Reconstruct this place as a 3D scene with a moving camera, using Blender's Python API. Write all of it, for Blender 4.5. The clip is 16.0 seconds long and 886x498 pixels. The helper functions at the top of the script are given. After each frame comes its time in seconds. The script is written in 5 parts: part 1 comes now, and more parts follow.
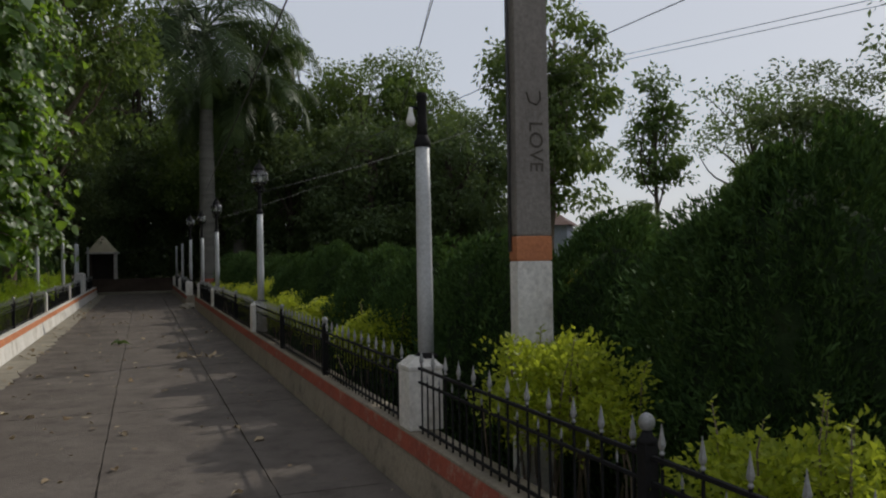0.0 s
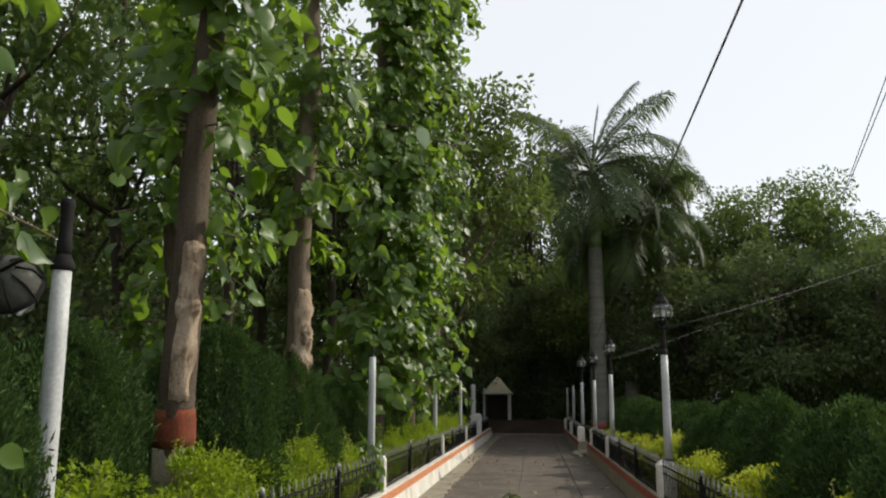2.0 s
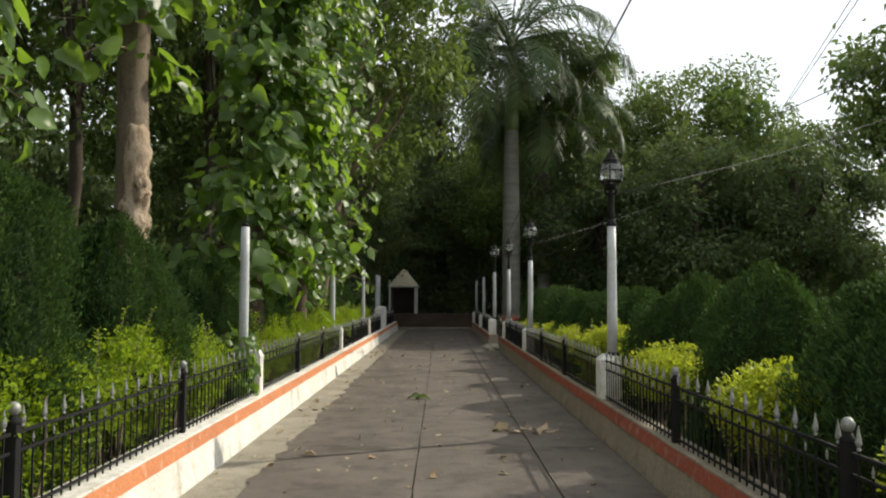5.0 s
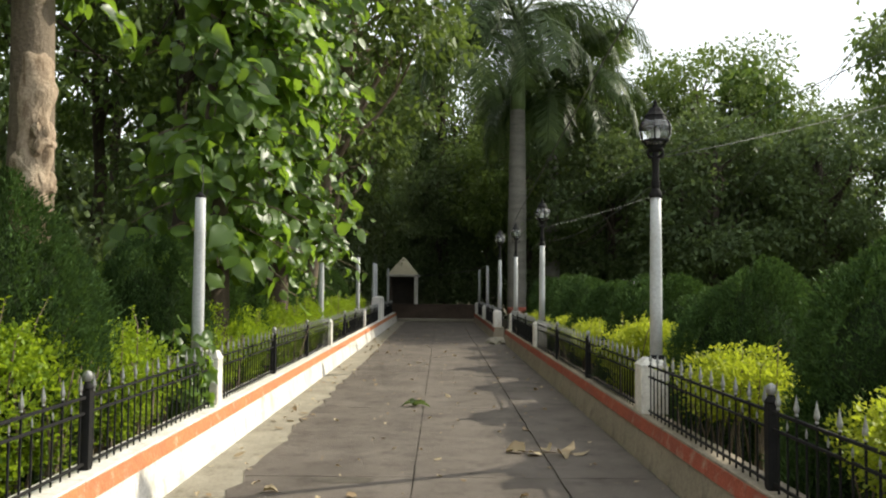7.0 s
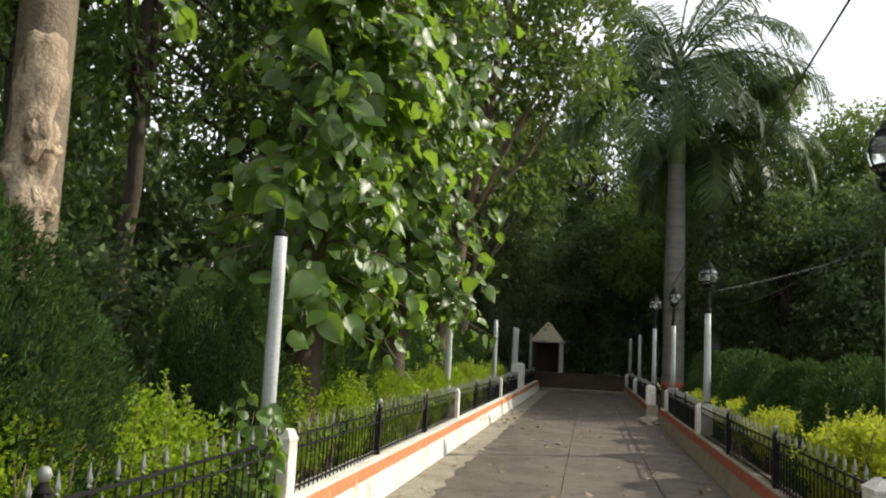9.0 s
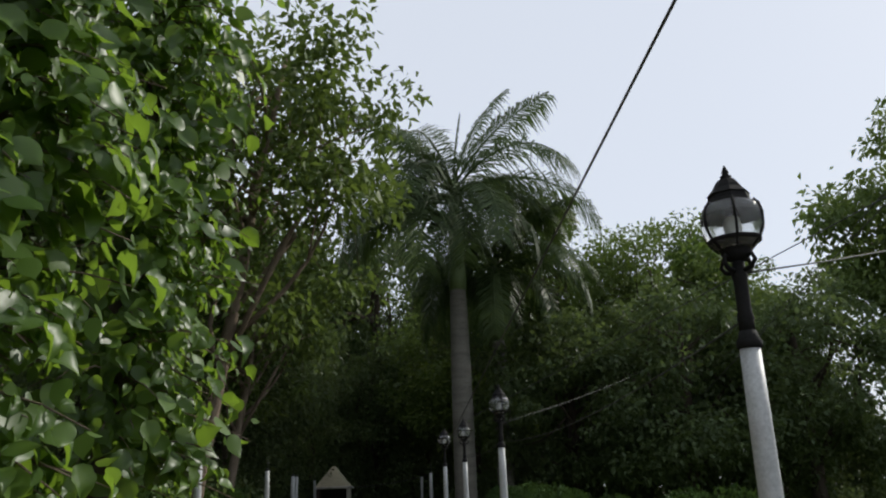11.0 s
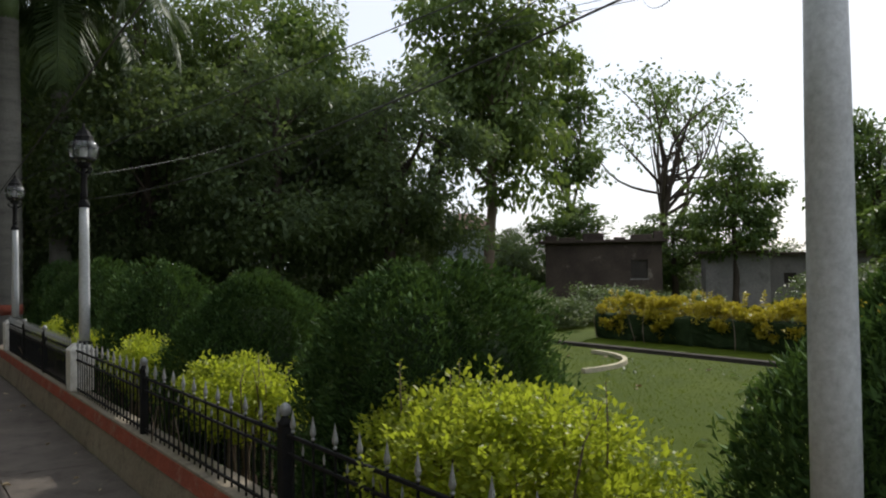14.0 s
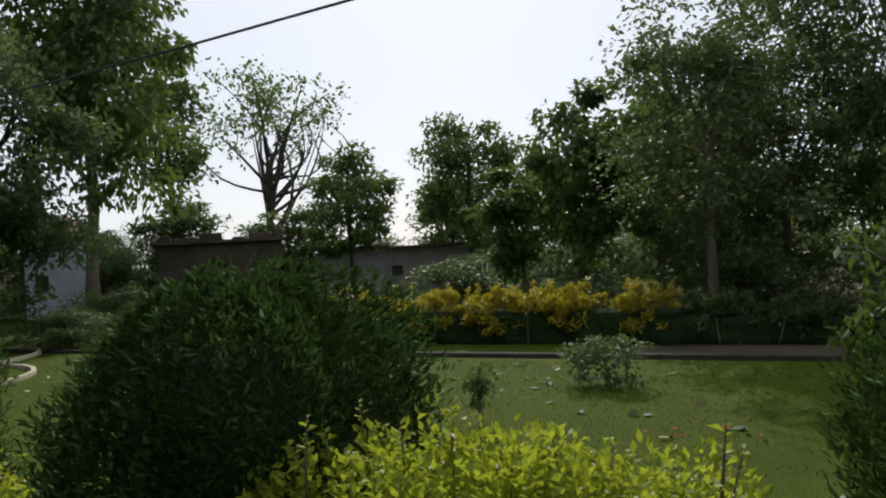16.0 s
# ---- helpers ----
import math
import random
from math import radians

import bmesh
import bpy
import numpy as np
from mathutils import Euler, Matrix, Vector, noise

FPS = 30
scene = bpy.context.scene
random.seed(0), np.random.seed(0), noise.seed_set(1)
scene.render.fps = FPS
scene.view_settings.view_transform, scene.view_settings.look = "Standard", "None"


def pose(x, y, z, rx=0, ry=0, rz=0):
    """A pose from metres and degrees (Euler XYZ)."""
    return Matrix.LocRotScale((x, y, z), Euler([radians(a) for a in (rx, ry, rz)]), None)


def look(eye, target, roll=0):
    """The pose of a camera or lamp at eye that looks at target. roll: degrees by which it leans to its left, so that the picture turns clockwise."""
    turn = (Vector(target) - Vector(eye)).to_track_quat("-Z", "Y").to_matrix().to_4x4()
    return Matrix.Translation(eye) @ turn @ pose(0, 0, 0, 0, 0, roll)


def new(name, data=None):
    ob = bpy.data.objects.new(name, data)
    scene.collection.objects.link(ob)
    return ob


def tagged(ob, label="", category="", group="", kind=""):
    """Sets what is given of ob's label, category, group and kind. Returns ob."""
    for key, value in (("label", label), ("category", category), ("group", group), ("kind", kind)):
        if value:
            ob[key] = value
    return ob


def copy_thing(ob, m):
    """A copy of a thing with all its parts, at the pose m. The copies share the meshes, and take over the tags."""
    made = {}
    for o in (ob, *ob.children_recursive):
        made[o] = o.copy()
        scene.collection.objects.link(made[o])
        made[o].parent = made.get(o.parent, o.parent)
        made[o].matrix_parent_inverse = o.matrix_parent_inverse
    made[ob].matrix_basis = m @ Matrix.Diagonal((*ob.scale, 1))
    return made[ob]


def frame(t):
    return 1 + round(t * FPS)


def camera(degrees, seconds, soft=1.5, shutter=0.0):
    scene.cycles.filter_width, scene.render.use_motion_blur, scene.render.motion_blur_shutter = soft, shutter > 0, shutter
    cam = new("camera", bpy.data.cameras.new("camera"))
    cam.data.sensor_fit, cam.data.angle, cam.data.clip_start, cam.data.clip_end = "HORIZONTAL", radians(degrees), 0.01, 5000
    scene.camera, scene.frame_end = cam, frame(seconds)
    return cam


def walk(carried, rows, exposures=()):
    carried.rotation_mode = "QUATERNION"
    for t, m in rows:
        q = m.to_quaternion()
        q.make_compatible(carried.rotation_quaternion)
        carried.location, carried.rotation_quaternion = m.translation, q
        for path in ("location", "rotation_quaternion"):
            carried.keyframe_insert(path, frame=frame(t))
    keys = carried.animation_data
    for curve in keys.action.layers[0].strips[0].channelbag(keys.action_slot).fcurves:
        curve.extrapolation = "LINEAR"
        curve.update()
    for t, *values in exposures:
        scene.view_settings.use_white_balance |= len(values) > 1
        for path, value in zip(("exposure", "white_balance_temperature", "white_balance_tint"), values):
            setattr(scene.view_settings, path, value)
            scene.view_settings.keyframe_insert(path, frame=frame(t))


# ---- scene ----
cam = camera(56.9, 16.0, soft=2.1)
PATH = [
    (0, (0.726, -6.735, 1.574), (1.417, -4.858, 1.594), -1.0),
    (0.5, (0.659, -6.287, 1.57), (0.977, -4.313, 1.611), -0.9),
    (1, (0.697, -5.82, 1.629), (0.712, -3.826, 1.778), 0.3),
    (1.5, (0.671, -5.29, 1.666), (0.538, -3.311, 1.925), 0.1),
    (2, (0.736, -4.833, 1.688), (0.52, -2.879, 2.054), 0.2),
    (2.5, (0.767, -4.381, 1.726), (0.548, -2.451, 2.203), 0.5),
    (3, (0.732, -3.914, 1.76), (0.549, -1.986, 2.259), 0.6),
    (3.5, (0.758, -3.429, 1.694), (0.563, -1.486, 2.128), 1.0),
    (4, (0.633, -2.979, 1.632), (0.506, -1.01, 1.964), 1.1),
    (4.5, (0.586, -2.606, 1.558), (0.569, -0.616, 1.755), 0.8),
    (4.7, (0.611, -2.431, 1.52), (0.615, -0.436, 1.665), 0.3),
    (6.8, (0.604, -0.472, 1.502), (0.644, 1.526, 1.58), 1.1),
    (7, (0.611, -0.273, 1.5), (0.616, 1.724, 1.596), 0.5),
    (7.5, (0.646, 0.22, 1.533), (0.542, 2.214, 1.656), 1.0),
    (8, (0.62, 0.715, 1.551), (0.375, 2.696, 1.677), 2.5),
    (8.2, (0.615, 0.873, 1.548), (0.252, 2.835, 1.684), 2.8),
    (10.3, (0.819, 2.846, 1.586), (0.582, 4.759, 2.119), 1.8),
    (10.5, (0.789, 3.017, 1.606), (0.672, 4.931, 2.177), 0.8),
    (11, (0.873, 3.573, 1.76), (1.026, 5.484, 2.33), -2.1),
    (11.5, (0.862, 4.029, 1.754), (1.246, 5.939, 2.206), -1.3),
    (12, (0.782, 4.433, 1.749), (1.383, 6.318, 2.044), -1.1),
    (12.5, (0.812, 4.882, 1.704), (1.666, 6.683, 1.871), -0.7),
    (13, (0.753, 5.29, 1.667), (1.801, 6.99, 1.772), -0.8),
    (13.5, (0.763, 5.761, 1.67), (1.87, 7.425, 1.738), -1.2),
    (14, (0.793, 6.229, 1.67), (1.923, 7.878, 1.71), -0.8),
    (14.5, (0.766, 6.707, 1.673), (2.047, 8.242, 1.696), -0.6),
    (15, (0.848, 7.154, 1.654), (2.37, 8.451, 1.673), -1.3),
    (15.5, (0.856, 7.555, 1.671), (2.596, 8.542, 1.686), -1.8),
    (16, (0.786, 7.965, 1.708), (2.563, 8.882, 1.712), -3.3),
]
EXPOSURES = [(0.0, -0.85, 6500, 10), (0.5, -0.1, 6700, 8), (1.0, 0.0, 6900, 7), (1.5, -0.04, 7000, 7), (2.5, -0.24, 6800, 8), (3.0, -0.47, 6600, 8), (4.0, -0.27, 6700, 7), (4.7, 0.12, 7000, 6),
             (6.8, 0.62, 7050, 5), (8.2, 0.66, 7050, 5), (10.3, -0.1, 6600, 8), (11.0, -0.38, 6450, 9), (12.5, -0.45, 6500, 9), (14.0, -0.13, 6500, 9), (14.7, -0.10, 6500, 9), (15.3, -0.33, 6450, 9), (16.0, -0.4, 6400, 9)]
walk(cam, [(t, look(eye, target, roll)) for t, eye, target, roll in PATH], EXPOSURES)

# ---- world and sun ----
SUN_AZ, SUN_EL = radians(64), radians(34)        # from +y towards +x
sun_way = Vector((math.sin(SUN_AZ) * math.cos(SUN_EL), math.cos(SUN_AZ) * math.cos(SUN_EL), math.sin(SUN_EL)))
world = bpy.data.worlds.new("hazy_sky")
scene.world = world
world.use_nodes = True
sky = world.node_tree.nodes.new("ShaderNodeTexSky")
sky.sky_type = "NISHITA"
sky.sun_disc = False
sky.sun_elevation, sky.sun_rotation = SUN_EL, SUN_AZ
sky.air_density, sky.dust_density, sky.ozone_density = 1.0, 1.2, 1.0
background = world.node_tree.nodes["Background"]
background.inputs["Strength"].default_value = 0.15
haze = world.node_tree.nodes.new("ShaderNodeMix")
haze.data_type = "RGBA"
haze.inputs[0].default_value = 0.82
haze.inputs[7].default_value = (6.9, 7.25, 8.0, 1)     # even white haze over the whole sky
world.node_tree.links.new(sky.outputs[0], haze.inputs[6])
world.node_tree.links.new(haze.outputs[2], background.inputs[0])
sun = new("sun", bpy.data.lights.new("sun", "SUN"))
sun.data.energy, sun.data.angle, sun.data.color = 3.8, radians(0.8), (1.0, 0.95, 0.86)
sun.matrix_world = look(sun_way * 50, (0, 0, 0))
tagged(sun, kind="structure")


# ---- materials ----
def node_mat(name):
    m = bpy.data.materials.new(name)
    m.use_nodes = True
    return m, m.node_tree.nodes, m.node_tree.links, m.node_tree.nodes["Principled BSDF"]


def noise_fac(nodes, links, scale, detail=6.0, rough=0.6, lo=0.35, hi=0.65, stretch=None):
    co = nodes.new("ShaderNodeTexCoord")
    n = nodes.new("ShaderNodeTexNoise")
    n.inputs["Scale"].default_value, n.inputs["Detail"].default_value, n.inputs["Roughness"].default_value = scale, detail, rough
    if stretch:
        mp = nodes.new("ShaderNodeMapping")
        mp.inputs["Scale"].default_value = stretch
        links.new(co.outputs["Object"], mp.inputs[0])
        links.new(mp.outputs[0], n.inputs["Vector"])
    else:
        links.new(co.outputs["Object"], n.inputs["Vector"])
    r = nodes.new("ShaderNodeMapRange")
    r.inputs["From Min"].default_value, r.inputs["From Max"].default_value = lo, hi
    links.new(n.outputs[0], r.inputs[0])
    return r.outputs[0], n


def mix_rgb(nodes, links, fac, a, b):
    m = nodes.new("ShaderNodeMix")
    m.data_type = "RGBA"
    for sock, v in ((m.inputs[0], fac), (m.inputs[6], a), (m.inputs[7], b)):
        if isinstance(v, (tuple, float, int)):
            sock.default_value = (*v, 1) if isinstance(v, tuple) else v
        else:
            links.new(v, sock)
    return m.outputs[2]


def surface(name, base, other, stain, scale=3.0, fine=40.0, rough=0.85, bump=0.25, metal=0.0, stain_at=(0.55, 0.75), stretch=None, stain_amount=1.0):
    """Two-scale variation: broad patches, fine grain and a third colour in stains."""
    m, nodes, links, p = node_mat(name)
    broad, _ = noise_fac(nodes, links, scale, stretch=stretch)
    grain, g = noise_fac(nodes, links, fine, 4.0, 0.7, 0.3, 0.7)
    spots, _ = noise_fac(nodes, links, scale * 2.3, 8.0, 0.7, *stain_at, stretch=stretch)
    c = mix_rgb(nodes, links, broad, base, other)
    k = nodes.new("ShaderNodeMath")
    k.operation = "MULTIPLY"
    links.new(spots, k.inputs[0])
    k.inputs[1].default_value = stain_amount
    k.use_clamp = True
    c = mix_rgb(nodes, links, k.outputs[0], c, stain)
    v = nodes.new("ShaderNodeMapRange")
    v.inputs["To Min"].default_value, v.inputs["To Max"].default_value = 0.8, 1.18
    links.new(grain, v.inputs[0])
    hsv = nodes.new("ShaderNodeHueSaturation")
    links.new(c, hsv.inputs["Color"])
    links.new(v.outputs[0], hsv.inputs["Value"])
    links.new(hsv.outputs[0], p.inputs["Base Color"])
    p.inputs["Roughness"].default_value, p.inputs["Metallic"].default_value = rough, metal
    p.inputs["Specular IOR Level"].default_value = 0.12 if rough > 0.75 else 0.35
    b = nodes.new("ShaderNodeBump")
    b.inputs["Strength"].default_value, b.inputs["Distance"].default_value = bump, 0.02
    links.new(g.outputs[0], b.inputs["Height"])
    links.new(b.outputs[0], p.inputs["Normal"])
    return m


def leaf_mat(name, dark, light, through_col, rough=0.45, trans=0.35, spec=0.4):
    """Leaves: colour varies from leaf to leaf, light passes through the blade."""
    m, nodes, links, p = node_mat(name)
    geo = nodes.new("ShaderNodeNewGeometry")
    ramp = nodes.new("ShaderNodeValToRGB")
    ramp.color_ramp.elements[0].color, ramp.color_ramp.elements[1].color = (*dark, 1), (*light, 1)
    links.new(geo.outputs["Random Per Island"], ramp.inputs[0])
    links.new(ramp.outputs[0], p.inputs["Base Color"])
    p.inputs["Roughness"].default_value = rough
    p.inputs["Specular IOR Level"].default_value = spec
    tr = nodes.new("ShaderNodeBsdfTranslucent")
    tint = mix_rgb(nodes, links, 0.6, ramp.outputs[0], through_col)
    links.new(tint, tr.inputs["Color"])
    mx = nodes.new("ShaderNodeMixShader")
    mx.inputs[0].default_value = trans
    links.new(p.outputs[0], mx.inputs[1])
    links.new(tr.outputs[0], mx.inputs[2])
    links.new(mx.outputs[0], nodes["Material Output"].inputs["Surface"])
    return m


M_PATH = surface("worn_grey_concrete", (0.125, 0.106, 0.091), (0.172, 0.147, 0.127), (0.068, 0.057, 0.049), 1.3, 70, 0.9, 0.7, stain_at=(0.5, 0.78))
M_JOINT = surface("dark_joint_dirt", (0.075, 0.065, 0.054), (0.115, 0.10, 0.082), (0.05, 0.052, 0.036), 6, 60, 0.95, 0.4)
M_SHOULDER = surface("dusty_concrete_edge", (0.24, 0.215, 0.17), (0.33, 0.30, 0.24), (0.13, 0.115, 0.08), 2.2, 45, 0.95, 0.5)
M_WHITE = surface("whitewashed_plaster", (0.74, 0.71, 0.66), (0.60, 0.57, 0.51), (0.36, 0.31, 0.24), 1.6, 30, 0.85, 0.3, stain_at=(0.53, 0.72), stretch=(1, 1, 0.5))
M_ORANGE = surface("faded_orange_paint", (0.56, 0.22, 0.10), (0.47, 0.185, 0.095), (0.64, 0.50, 0.38), 3.2, 35, 0.85, 0.4, stain_at=(0.56, 0.80))
# M_RED and M_CREAM: kerb paint darkened to hold the right side's shade
M_RED = surface("shade_darkened_red_paint", (0.35, 0.095, 0.06), (0.27, 0.08, 0.055), (0.36, 0.26, 0.20), 3.2, 35, 0.85, 0.4, stain_at=(0.54, 0.74))
# orange band darkened in its colour, as in the deep shade of bushes
M_BAND = surface("shade_darkened_orange_tree_band", (0.23, 0.065, 0.035), (0.17, 0.052, 0.032), (0.10, 0.065, 0.045), 5.0, 38, 0.9, 0.6, stain_at=(0.5, 0.72))
M_CREAM = surface("aged_shade_darkened_cream", (0.31, 0.262, 0.20), (0.24, 0.205, 0.158), (0.125, 0.108, 0.085), 1.8, 30, 0.9, 0.35, stain_at=(0.52, 0.75))
M_IRON = surface("black_painted_iron", (0.014, 0.014, 0.015), (0.020, 0.019, 0.018), (0.05, 0.033, 0.023), 5, 60, 0.78, 0.15, 0.0, stain_at=(0.66, 0.8))
M_SILVER = surface("silver_painted_iron", (0.34, 0.34, 0.33), (0.23, 0.23, 0.22), (0.11, 0.095, 0.08), 9, 60, 0.5, 0.15, 0.3, stain_at=(0.6, 0.75))
M_POST = surface("white_painted_steel", (0.52, 0.53, 0.53), (0.45, 0.46, 0.46), (0.34, 0.31, 0.27), 2.0, 50, 0.5, 0.08, stain_at=(0.64, 0.8), stretch=(1, 1, 0.3))
M_CONC = surface("weathered_concrete_pole", (0.20, 0.18, 0.16), (0.28, 0.255, 0.225), (0.12, 0.105, 0.09), 1.8, 45, 0.95, 0.5, stretch=(1, 1, 0.3))
M_BARK = surface("grey_brown_bark", (0.15, 0.115, 0.085), (0.23, 0.185, 0.14), (0.08, 0.06, 0.045), 4.0, 38, 0.95, 0.9, stretch=(1, 1, 0.22))
M_TEAK = surface("dark_brown_teak_bark", (0.085, 0.066, 0.050), (0.135, 0.106, 0.080), (0.05, 0.04, 0.03), 4.0, 38, 0.95, 1.0, stretch=(1, 1, 0.22))
M_SCAR = surface("bare_pale_wood_scar", (0.40, 0.30, 0.215), (0.50, 0.40, 0.30), (0.19, 0.135, 0.09), 6.0, 45, 0.95, 1.0, stain_at=(0.47, 0.64), stretch=(1, 1, 0.25))
M_DARKBARK = surface("dark_bark", (0.055, 0.045, 0.036), (0.085, 0.068, 0.052), (0.03, 0.027, 0.022), 4.0, 30, 0.95, 0.9, stretch=(1, 1, 0.25))
M_PALMBARK = surface("grey_palm_bark", (0.15, 0.142, 0.125), (0.20, 0.19, 0.165), (0.09, 0.085, 0.07), 2.0, 30, 0.95, 0.5, stretch=(0.4, 0.4, 2.5))
M_SHAFT = surface("green_palm_crownshaft", (0.10, 0.15, 0.05), (0.13, 0.18, 0.07), (0.07, 0.09, 0.04), 2.0, 30, 0.5, 0.15, stretch=(1, 1, 0.3))
M_SOIL = surface("bare_garden_soil", (0.070, 0.056, 0.038), (0.105, 0.084, 0.058), (0.040, 0.050, 0.020), 0.7, 18, 1.0, 0.9)
M_LAWN = surface("mown_lawn", (0.048, 0.074, 0.003), (0.066, 0.092, 0.004), (0.085, 0.082, 0.012), 0.8, 60, 0.95, 0.8, stain_at=(0.6, 0.8))
M_BRICK = surface("dark_brick_plaster", (0.060, 0.047, 0.040), (0.098, 0.077, 0.063), (0.22, 0.19, 0.155), 0.8, 14, 0.95, 0.5, stain_at=(0.60, 0.70))
M_BLOCK = surface("grey_block_wall", (0.19, 0.18, 0.17), (0.25, 0.235, 0.22), (0.12, 0.11, 0.10), 0.7, 14, 0.95, 0.4)
M_SHED = surface("pale_blue_limewash", (0.60, 0.63, 0.70), (0.52, 0.55, 0.62), (0.36, 0.36, 0.37), 0.8, 14, 0.9, 0.25)
M_TILE = surface("rusty_clay_roof", (0.34, 0.22, 0.18), (0.42, 0.30, 0.25), (0.20, 0.14, 0.12), 1.5, 14, 0.9, 0.5)
M_DARK = surface("dark_interior_and_shade_plaster", (0.05, 0.045, 0.04), (0.07, 0.06, 0.05), (0.03, 0.03, 0.028), 1.5, 20, 0.95, 0.3)
M_WIRE = surface("grey_cable_sheath", (0.06, 0.06, 0.06), (0.09, 0.09, 0.088), (0.14, 0.13, 0.12), 2.0, 30, 0.7, 0.1)
M_STONE = surface("brown_stone_wall", (0.075, 0.056, 0.045), (0.11, 0.083, 0.066), (0.05, 0.04, 0.032), 1.5, 20, 0.95, 0.6)
M_KERBSTONE = surface("pale_kerb_paint", (0.58, 0.52, 0.36), (0.50, 0.45, 0.32), (0.30, 0.27, 0.2), 1.5, 30, 0.9, 0.4)

L_BIG = leaf_mat("broad_teak_leaf", (0.046, 0.094, 0.020), (0.120, 0.205, 0.042), (0.36, 0.56, 0.04), 0.40, 0.45, 0.5)
L_TREE = leaf_mat("woodland_leaf", (0.042, 0.078, 0.024), (0.105, 0.160, 0.044), (0.20, 0.30, 0.04), 0.55, 0.34, 0.28)
L_DARK = leaf_mat("dark_mango_leaf", (0.046, 0.074, 0.033), (0.104, 0.145, 0.058), (0.22, 0.30, 0.07), 0.55, 0.35, 0.3)
L_LIGHT = leaf_mat("pale_tree_leaf", (0.055, 0.090, 0.026), (0.125, 0.175, 0.050), (0.24, 0.34, 0.05), 0.55, 0.32, 0.22)
L_THUJA = leaf_mat("thuja_spray", (0.022, 0.046, 0.018), (0.082, 0.145, 0.044), (0.16, 0.28, 0.04), 0.75, 0.17, 0.08)
# near-black fill: the shade inside bushes and hedges, put into the colour
L_CORE = surface("shaded_plant_core", (0.018, 0.032, 0.012), (0.030, 0.050, 0.018), (0.03, 0.024, 0.014), 6, 40, 1.0, 0.8)
L_YELLOW = leaf_mat("golden_duranta_leaf", (0.150, 0.205, 0.020), (0.375, 0.415, 0.048), (0.56, 0.64, 0.04), 0.5, 0.48, 0.25)
L_LIME = leaf_mat("lime_duranta_leaf", (0.085, 0.160, 0.016), (0.280, 0.390, 0.036), (0.48, 0.62, 0.03), 0.5, 0.46, 0.25)
L_GOLD = leaf_mat("golden_hedge_leaf", (0.26, 0.22, 0.02), (0.46, 0.38, 0.04), (0.60, 0.52, 0.04), 0.5, 0.35, 0.3)
L_PALM = leaf_mat("palm_leaflet", (0.035, 0.060, 0.022), (0.075, 0.110, 0.040), (0.14, 0.22, 0.04), 0.5, 0.22, 0.25)
# leaf green lightened so that its colour imitates reflected sky
L_PALE = leaf_mat("sky_reflection_pale_leaf", (0.34, 0.44, 0.26), (0.46, 0.56, 0.36), (0.40, 0.56, 0.20), 0.3, 0.3, 0.6)
L_DRY = leaf_mat("dry_fallen_leaf", (0.20, 0.13, 0.07), (0.46, 0.38, 0.25), (0.35, 0.25, 0.10), 0.7, 0.15, 0.2)
L_GRASS = leaf_mat("grass_blade", (0.055, 0.090, 0.004), (0.105, 0.140, 0.008), (0.24, 0.32, 0.01), 0.85, 0.35, 0.05)

M_GLASS = bpy.data.materials.new("cloudy_lantern_glass")
M_GLASS.use_nodes = True
_p = M_GLASS.node_tree.nodes["Principled BSDF"]
_p.inputs["Base Color"].default_value = (0.90, 0.92, 0.92, 1)
_p.inputs["Roughness"].default_value = 0.16
_p.inputs["Transmission Weight"].default_value = 0.86
_p.inputs["IOR"].default_value = 1.15
M_DUSTY = bpy.data.materials.new("dusty_clear_glass")
M_DUSTY.use_nodes = True
_p = M_DUSTY.node_tree.nodes["Principled BSDF"]
_p.inputs["Base Color"].default_value = (0.62, 0.64, 0.58, 1)
_p.inputs["Roughness"].default_value = 0.12
_p.inputs["Transmission Weight"].default_value = 0.88
_p.inputs["IOR"].default_value = 1.08
M_BULB = surface("milky_glass_bulb", (0.75, 0.74, 0.70), (0.7, 0.7, 0.66), (0.6, 0.58, 0.52), 8, 40, 0.25, 0.02)


# ---- mesh helpers ----
def mesh_from(name, verts, faces, mats=(), smooth=False):
    me = bpy.data.meshes.new(name)
    me.from_pydata([tuple(v) for v in verts], [], [tuple(f) for f in faces])
    for m in mats:
        me.materials.append(m)
    if smooth:
        for f in me.polygons:
            f.use_smooth = True
    me.update()
    return me


def fast_mesh(name, verts, faces, mat):
    """verts: n x 3, faces: m x k arrays, all faces with k corners."""
    me = bpy.data.meshes.new(name)
    nv, (nf, k) = len(verts), faces.shape
    me.vertices.add(nv)
    me.vertices.foreach_set("co", np.asarray(verts, np.float32).ravel())
    me.loops.add(nf * k)
    me.loops.foreach_set("vertex_index", faces.astype(np.int32).ravel())
    me.polygons.add(nf)
    me.polygons.foreach_set("loop_start", np.arange(0, nf * k, k, dtype=np.int32))
    me.materials.append(mat)
    me.update(calc_edges=True)
    return me


def part(name, data, material=None, parent=None, label=""):
    """Links a bmesh or a mesh as one object under a thing or a part."""
    if isinstance(data, bmesh.types.BMesh):
        me = bpy.data.meshes.new(name)
        data.to_mesh(me)
        data.free()
    else:
        me = data
    if material and not me.materials:
        me.materials.append(material)
    ob = new(name, me)
    if parent:
        ob.parent = parent
    if label:
        ob["label"] = label
    return ob


